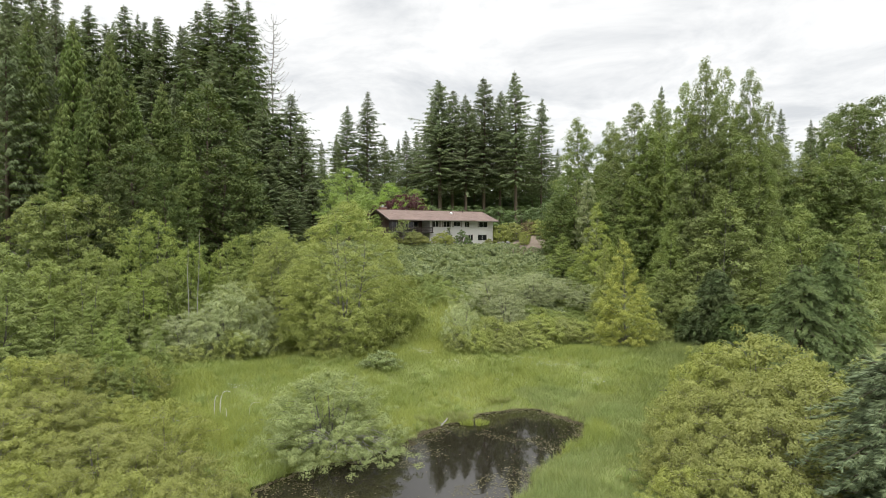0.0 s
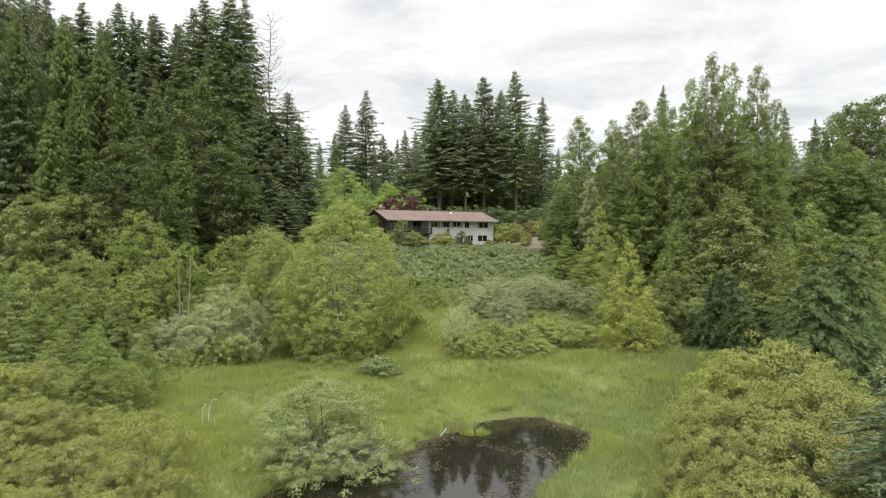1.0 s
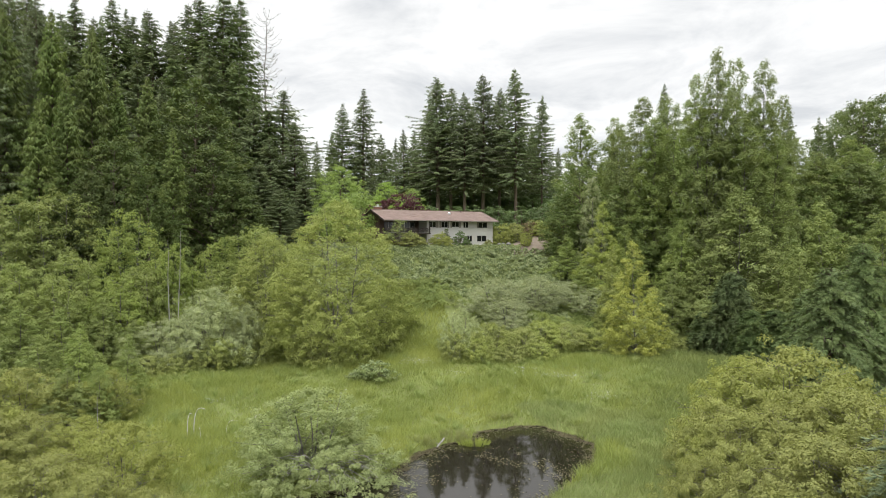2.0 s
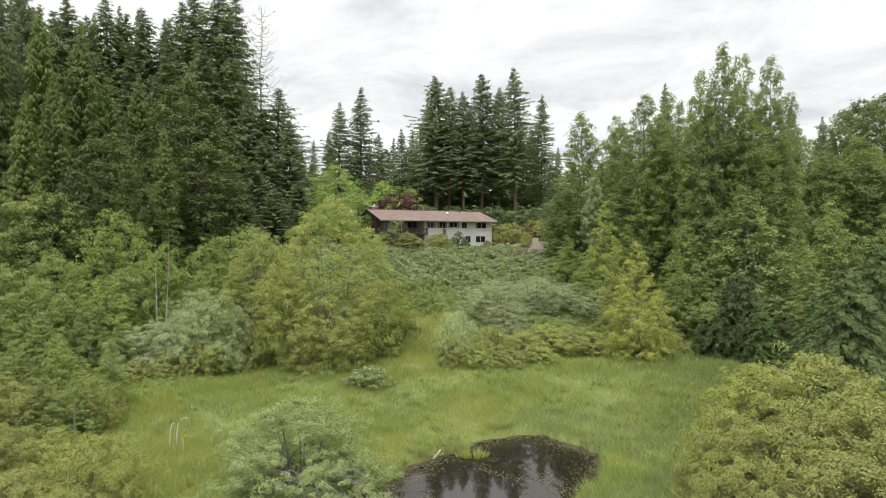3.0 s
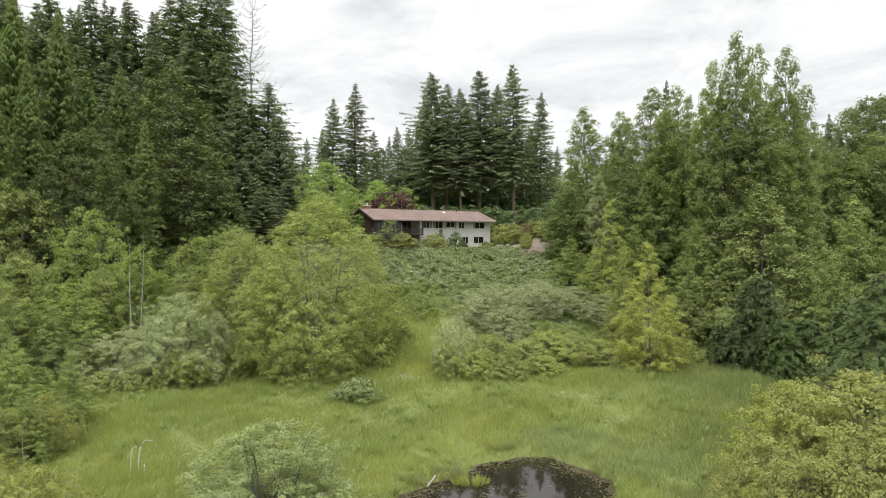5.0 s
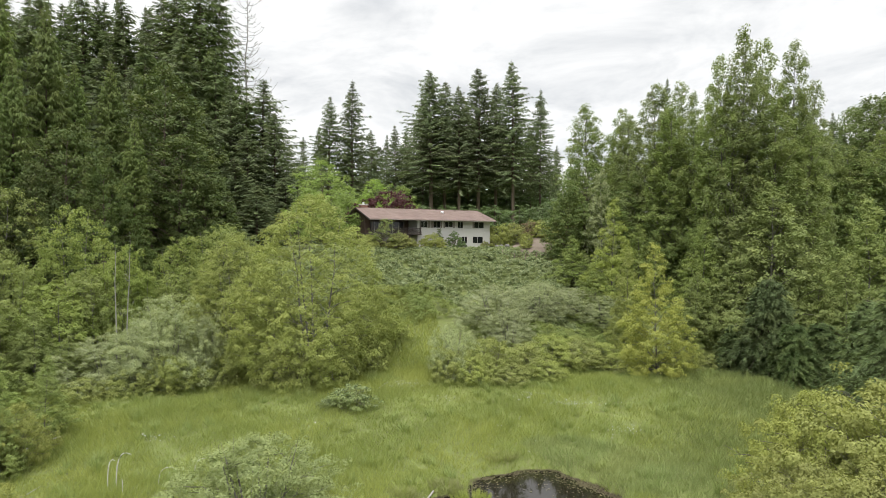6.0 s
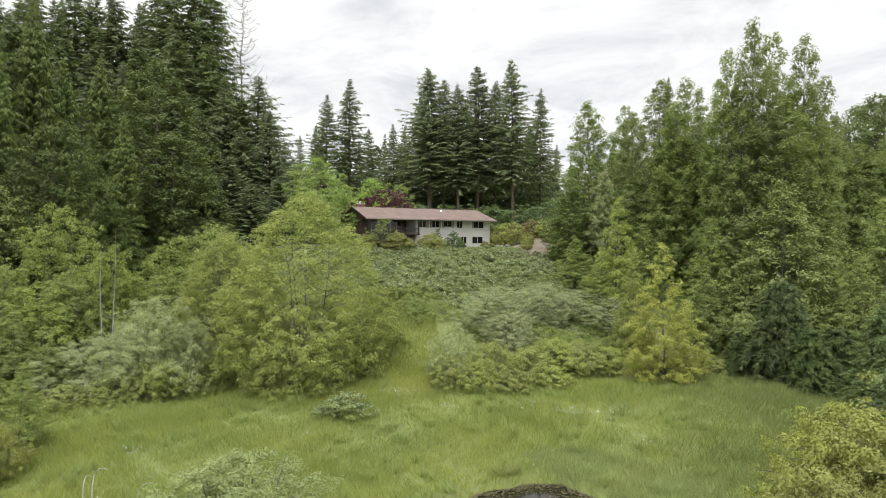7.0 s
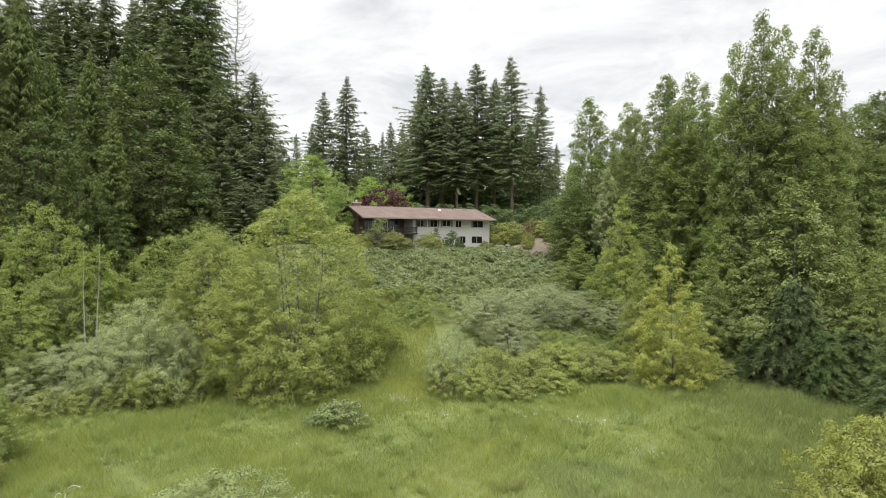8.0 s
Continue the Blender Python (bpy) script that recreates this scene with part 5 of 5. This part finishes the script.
bare_tree("dead_alder", -30.5, 58.0, 4.2, 0.06, 8, 5, 0.8, "thin pale dead stem at the meadow's edge", "dead alders")
bare_tree("dead_conifer", 52.5, 265.0, 33.0, 0.35, 9, 40, 4.5, "thin bare grey conifer on the skyline", up=0.5)


def arched(x, y, h, reach, turn, r, seed):
    """A pale stem bent over at its top."""
    s = np.linspace(0, 1, 9)
    d = np.array([math.cos(turn), math.sin(turn)])
    P = np.stack([d[0] * reach * s ** 2.6, d[1] * reach * s ** 2.6, h * np.sin(s * 1.9) / math.sin(math.pi / 2)], -1)
    return on_land(x, y, -0.1) + P, np.linspace(r, r * 0.45, 9)


for x, y, h, reach, turn, r in ((-22.3, 58.8, 2.7, 1.0, 0.2, 0.055), (-22.8, 58.6, 2.2, 0.5, 0.9, 0.05), (-19.6, 59.5, 1.3, 1.0, 0.4, 0.03), (-17.6, 61.0, 1.2, 0.9, 0.7, 0.03), (-21.2, 57.6, 1.2, 0.5, 2.2, 0.028)):
    wood("bent_stem", [arched(x, y, h, reach, turn, r * 0.9, 1)], M_PALEWOOD, "bleached bent dead stem standing in the meadow", "dead stem", "bent stems")
for x0, y0, x1, y1, r, lift in ((-32.6, 61.6, -30.2, 65.2, 0.07, 1.0), (-28.6, 55.8, -24.4, 54.8, 0.05, 0.6), (-36.0, 64.5, -33.0, 68.0, 0.07, 2.6)):
    t = np.linspace(0, 1, 7)[:, None]
    a, b = on_land(x0, y0, 0.3), on_land(x1, y1, lift)
    P = a + (b - a) * t
    P[:, 2] += 0.25 * np.sin(t[:, 0] * 3.1)
    wood("fallen_branch", [(P, np.linspace(r, r * 0.4, 7)), (P[3] + (np.array([0.8, 0.6, 0.5]) * np.linspace(0, 1, 4)[:, None]), np.linspace(r * 0.5, r * 0.2, 4))], M_DEAD, "pale fallen branch at the meadow's edge", "branch", "fallen branches")
# stub of a log on the pond's shore
P = np.array([(-0.2, 57.4, 0.1), (0.0, 57.7, 0.25), (0.25, 58.0, 0.42), (0.45, 58.3, 0.6)])
wood("log", [(P, np.array([0.05, 0.07, 0.08, 0.06])), (np.array([(0.0, 57.7, 0.2), (-0.3, 57.9, 0.3), (-0.5, 58.1, 0.3)]), np.array([0.04, 0.03, 0.02]))], M_DEAD, "weathered log stub on the pond's shore", "log", sides=8)
# bare lower twigs of the leaning willow, reaching over the water
rng = np.random.default_rng(55)
for i in range(26):
    a = rng.uniform(-2.6, 0.7)
    b0 = np.array([-9.2, 50.2, 0.7])
    L = rng.uniform(3.2, 5.6)
    s = np.linspace(0, 1, 7)
    P = b0 + np.stack([np.cos(a) * L * s, 0.62 * np.sin(a) * L * s, 1.5 * np.sin(s * 2.7) * rng.uniform(0.4, 1.3) - 0.3 * s], -1) + rng.normal(0, 0.08, (7, 3)) * s[:, None]
    P[:, 2] = np.maximum(P[:, 2], 0.05)
    paths = [(P, np.linspace(0.055, 0.018, 7))]
    for k in range(4):
        q = rng.integers(3, 7)
        d = np.array([math.cos(a + rng.normal(0, 0.8)), math.sin(a + rng.normal(0, 0.8)), rng.uniform(-0.5, 0.4)])
        E2 = P[q] + d * rng.uniform(0.4, 1.1) * np.linspace(0, 1, 4)[:, None]
        E2[:, 2] = np.maximum(E2[:, 2], 0.04)
        paths.append((E2, np.linspace(0.02, 0.008, 4)))
    wood("dead_bough", paths, M_DEAD, "bare grey willow bough hanging over the water", "branch", "dead willow boughs", 4)

# ---- pond weed, shore mud and flowers ----
M_LITTER = leaf_mat("shore_litter", (0.055, 0.044, 0.024), (0.12, 0.1, 0.055), (0.11, 0.11, 0.04), 0.15, 0.7, 0.8)
rng = np.random.default_rng(66)
n = 60000
x, y = rng.uniform(-13, 14, n), rng.uniform(36, 64.5, n)
d = pond_distance(x, y)
near_edge = np.exp((d - 0.6) / 0.8)
mats = (wave(x, y, 0.55, 3.3) + 0.6 * wave(x, y, 1.6, 5.1)) > 0.72
keep = (d < 0.7) & ((rng.random(n) < near_edge * 0.9) | (mats & (rng.random(n) < 0.3)) | (rng.random(n) < 0.004))
x, y = x[keep], y[keep]
C = np.stack([x, y, np.full(len(x), 0.015) + rng.uniform(0, 0.02, len(x))], -1)
N = np.stack([0.12 * rng.normal(size=len(x)), 0.12 * rng.normal(size=len(x)), np.ones(len(x))], -1)
tagged(link_mesh("pond_weed", loose_tris("pond_weed", leaves(rng, C, N, 0.14, 0.12)), M_PAD), "floating brown green pond weed", "pond weed", kind="stuff")
n = 150000
x, y = rng.uniform(-14.5, 15, n), rng.uniform(36, 66, n)
d = pond_distance(x, y)
keep = np.abs(d - 0.42 + 0.12 * wave(x, y, 1.7, 1.0)) < 0.24 * (0.6 + 0.9 * wave(x, y, 0.5, 2.0))
x, y = x[keep], y[keep]
C = np.stack([x, y, np.maximum(land(x, y), 0.0) + rng.uniform(0.01, 0.07, len(x))], -1)
N = np.stack([0.3 * rng.normal(size=len(x)), 0.3 * rng.normal(size=len(x)), np.ones(len(x))], -1)
tagged(link_mesh("shore_litter", loose_tris("shore_litter", leaves(rng, C, N, 0.16, 0.13)), M_LITTER), "brown dead leaves and algae along the shore", "litter", kind="stuff")
# a bright tuft of sedge at the shore
for cx, cy, rad, k, m, nm in ((3.1, 58.3, 0.9, 450, M_GRASS, "bright green sedge tuft standing in the shallows"), (1.4, 59.3, 0.9, 500, M_DRY, "pale dry sedge tuft on the pond's shore"), (-1.6, 57.6, 0.7, 350, M_DRY, "pale dry sedge tuft on the pond's shore"), (6.0, 64.2, 0.8, 350, M_DRY, "pale dry sedge tuft on the pond's shore")):
    a, q = rng.uniform(0, 6.28, k), rad * np.sqrt(rng.random(k))
    x, y = cx + 1.5 * q * np.cos(a), cy + 0.7 * q * np.sin(a)
    h = 0.5 * rng.uniform(0.6, 1.2, k)
    base = np.stack([x, y, np.maximum(land(x, y), 0.0) - 0.1], -1)
    side = np.stack([np.cos(a * 3), np.sin(a * 3), 0 * a], -1) * 0.03
    tip = base + np.stack([0.3 * np.cos(a), 0.3 * np.sin(a), h + 0.1], -1)
    tagged(link_mesh("sedge", loose_tris("sedge", np.stack([base - side, base + side, tip], 1)), m), nm, "sedge", "sedge tufts")
# drifts of small white flowers
pts = []
for cx, cy, rx, ry, k in ((-2.6, 77.5, 1.9, 0.8, 80), (13.6, 72.5, 2.6, 0.7, 90), (9.5, 74.0, 2.0, 0.8, 40), (1.5, 74.5, 1.6, 0.8, 30), (-23.0, 66.0, 1.4, 0.6, 30), (16.5, 67.0, 1.6, 0.8, 40), (7.0, 56.5, 0.1, 0.1, 1), (-12.0, 70.0, 6.0, 3.0, 15), (10.0, 68.0, 8.0, 4.0, 20)):
    pts.append(np.stack([rng.normal(cx, rx * 0.6, k), rng.normal(cy, ry * 0.6, k)], -1))
pts = np.concatenate(pts)
C = np.stack([pts[:, 0], pts[:, 1], land(pts[:, 0], pts[:, 1]) + rng.uniform(0.6, 1.0, len(pts))], -1)
tagged(link_mesh("white_flowers", loose_tris("white_flowers", leaves(rng, C, np.array([0, -0.5, 1.0]) + 0.5 * rng.normal(size=(len(pts), 3)), 0.075, 0.07)), M_FLOWER), "scattered small white meadow flowers", "flowers", kind="stuff")

# ---- terrace right of the house: dirt slope and wire fence ----
gx2, gy2 = np.linspace(13.5, 24.0, 30), np.linspace(121.5, 137.0, 40)
DX, DY = np.meshgrid(gx2, gy2)
edge = 1.2 * wave(DX, DY, 0.8, 2.0)
inside = (((DX - 18.9 - 0.2 * (DY - 129)) / 3.9) ** 2 + ((DY - 130) / 6.6) ** 2 + 0.12 * edge) < 1.0
idx = np.arange(DX.size).reshape(DX.shape)
cells = [(idx[j, i], idx[j, i + 1], idx[j + 1, i + 1], idx[j + 1, i]) for j in range(39) for i in range(29) if inside[j, i] and inside[j + 1, i + 1] and inside[j, i + 1] and inside[j + 1, i]]
dirt = link_mesh("dirt_path", quad_mesh("dirt_path", np.stack([DX, DY, land(DX, DY) + 0.06], -1).reshape(-1, 3), np.array(cells)), M_DIRT)
tagged(dirt, "bare brown dirt slope beside the house", "path", kind="structure")
M_POST = solid_mat("weathered_post_wood", (0.230, 0.180, 0.140), (0.330, 0.270, 0.220), 2.0, 0.9, 0.3, 8)
fence = thing("fence", pose(0, 0, 0), "low brown wire fence along the terrace edge", "fence")
stations = [(12.6, 122.6), (14.6, 121.9), (16.6, 121.6), (18.6, 121.9), (20.4, 122.6), (21.6, 124.4), (22.2, 126.4)]
tops = []
for x, y in stations:
    z = float(land(x, y))
    part("post", boxes_bm([(x - 0.06, y - 0.06, z - 0.2, x + 0.06, y + 0.06, z + 1.35)], 0.015), M_POST, fence)
    tops.append(np.array([x, y, z]))
for lift in (0.35, 0.75, 1.2):
    for a, b in zip(tops, tops[1:]):
        t = np.linspace(0, 1, 4)[:, None]
        P = a + (b - a) * t + np.array([0, 0, lift])
        P[1:3, 2] -= 0.04
        link_mesh("wire", quad_mesh("wire", *tubes([(P, np.full(4, 0.018))], 4)), M_POST, fence)
# pale stone steps at the deck's end
M_STONE = solid_mat("grey_stone", (0.16, 0.155, 0.145), (0.25, 0.24, 0.22), 1.0, 0.9, 0.3, 10)
steps = thing("garden_steps", HOUSE @ pose(-2.6, -3.2, -0.35), "pale grey stone garden steps", "steps")
for k in range(4):
    part("step", boxes_bm([(0.0, 0.35 * k, -0.3, 2.2, 0.35 * k + 0.42, 0.17 * (k + 1))], 0.02), M_STONE, steps)
# boulders under the shrubs
rng = np.random.default_rng(77)
for x, y, r in ((13.0, 128.6, 0.45), (14.1, 128.4, 0.5), (12.2, 129.0, 0.4)):
    bm = bmesh.new()
    bmesh.ops.create_icosphere(bm, subdivisions=2, radius=r)
    for v in bm.verts:
        v.co *= 1 + 0.25 * noise.noise(v.co * 1.8 / r + Vector((x, y, 0)))
        v.co.z *= 0.7
    ob = part("boulder", bm, M_STONE)
    ob.location = on_land(x, y, 0.25 * r)
    tagged(ob, "rounded grey boulder under the garden shrubs", "boulder", "boulders")
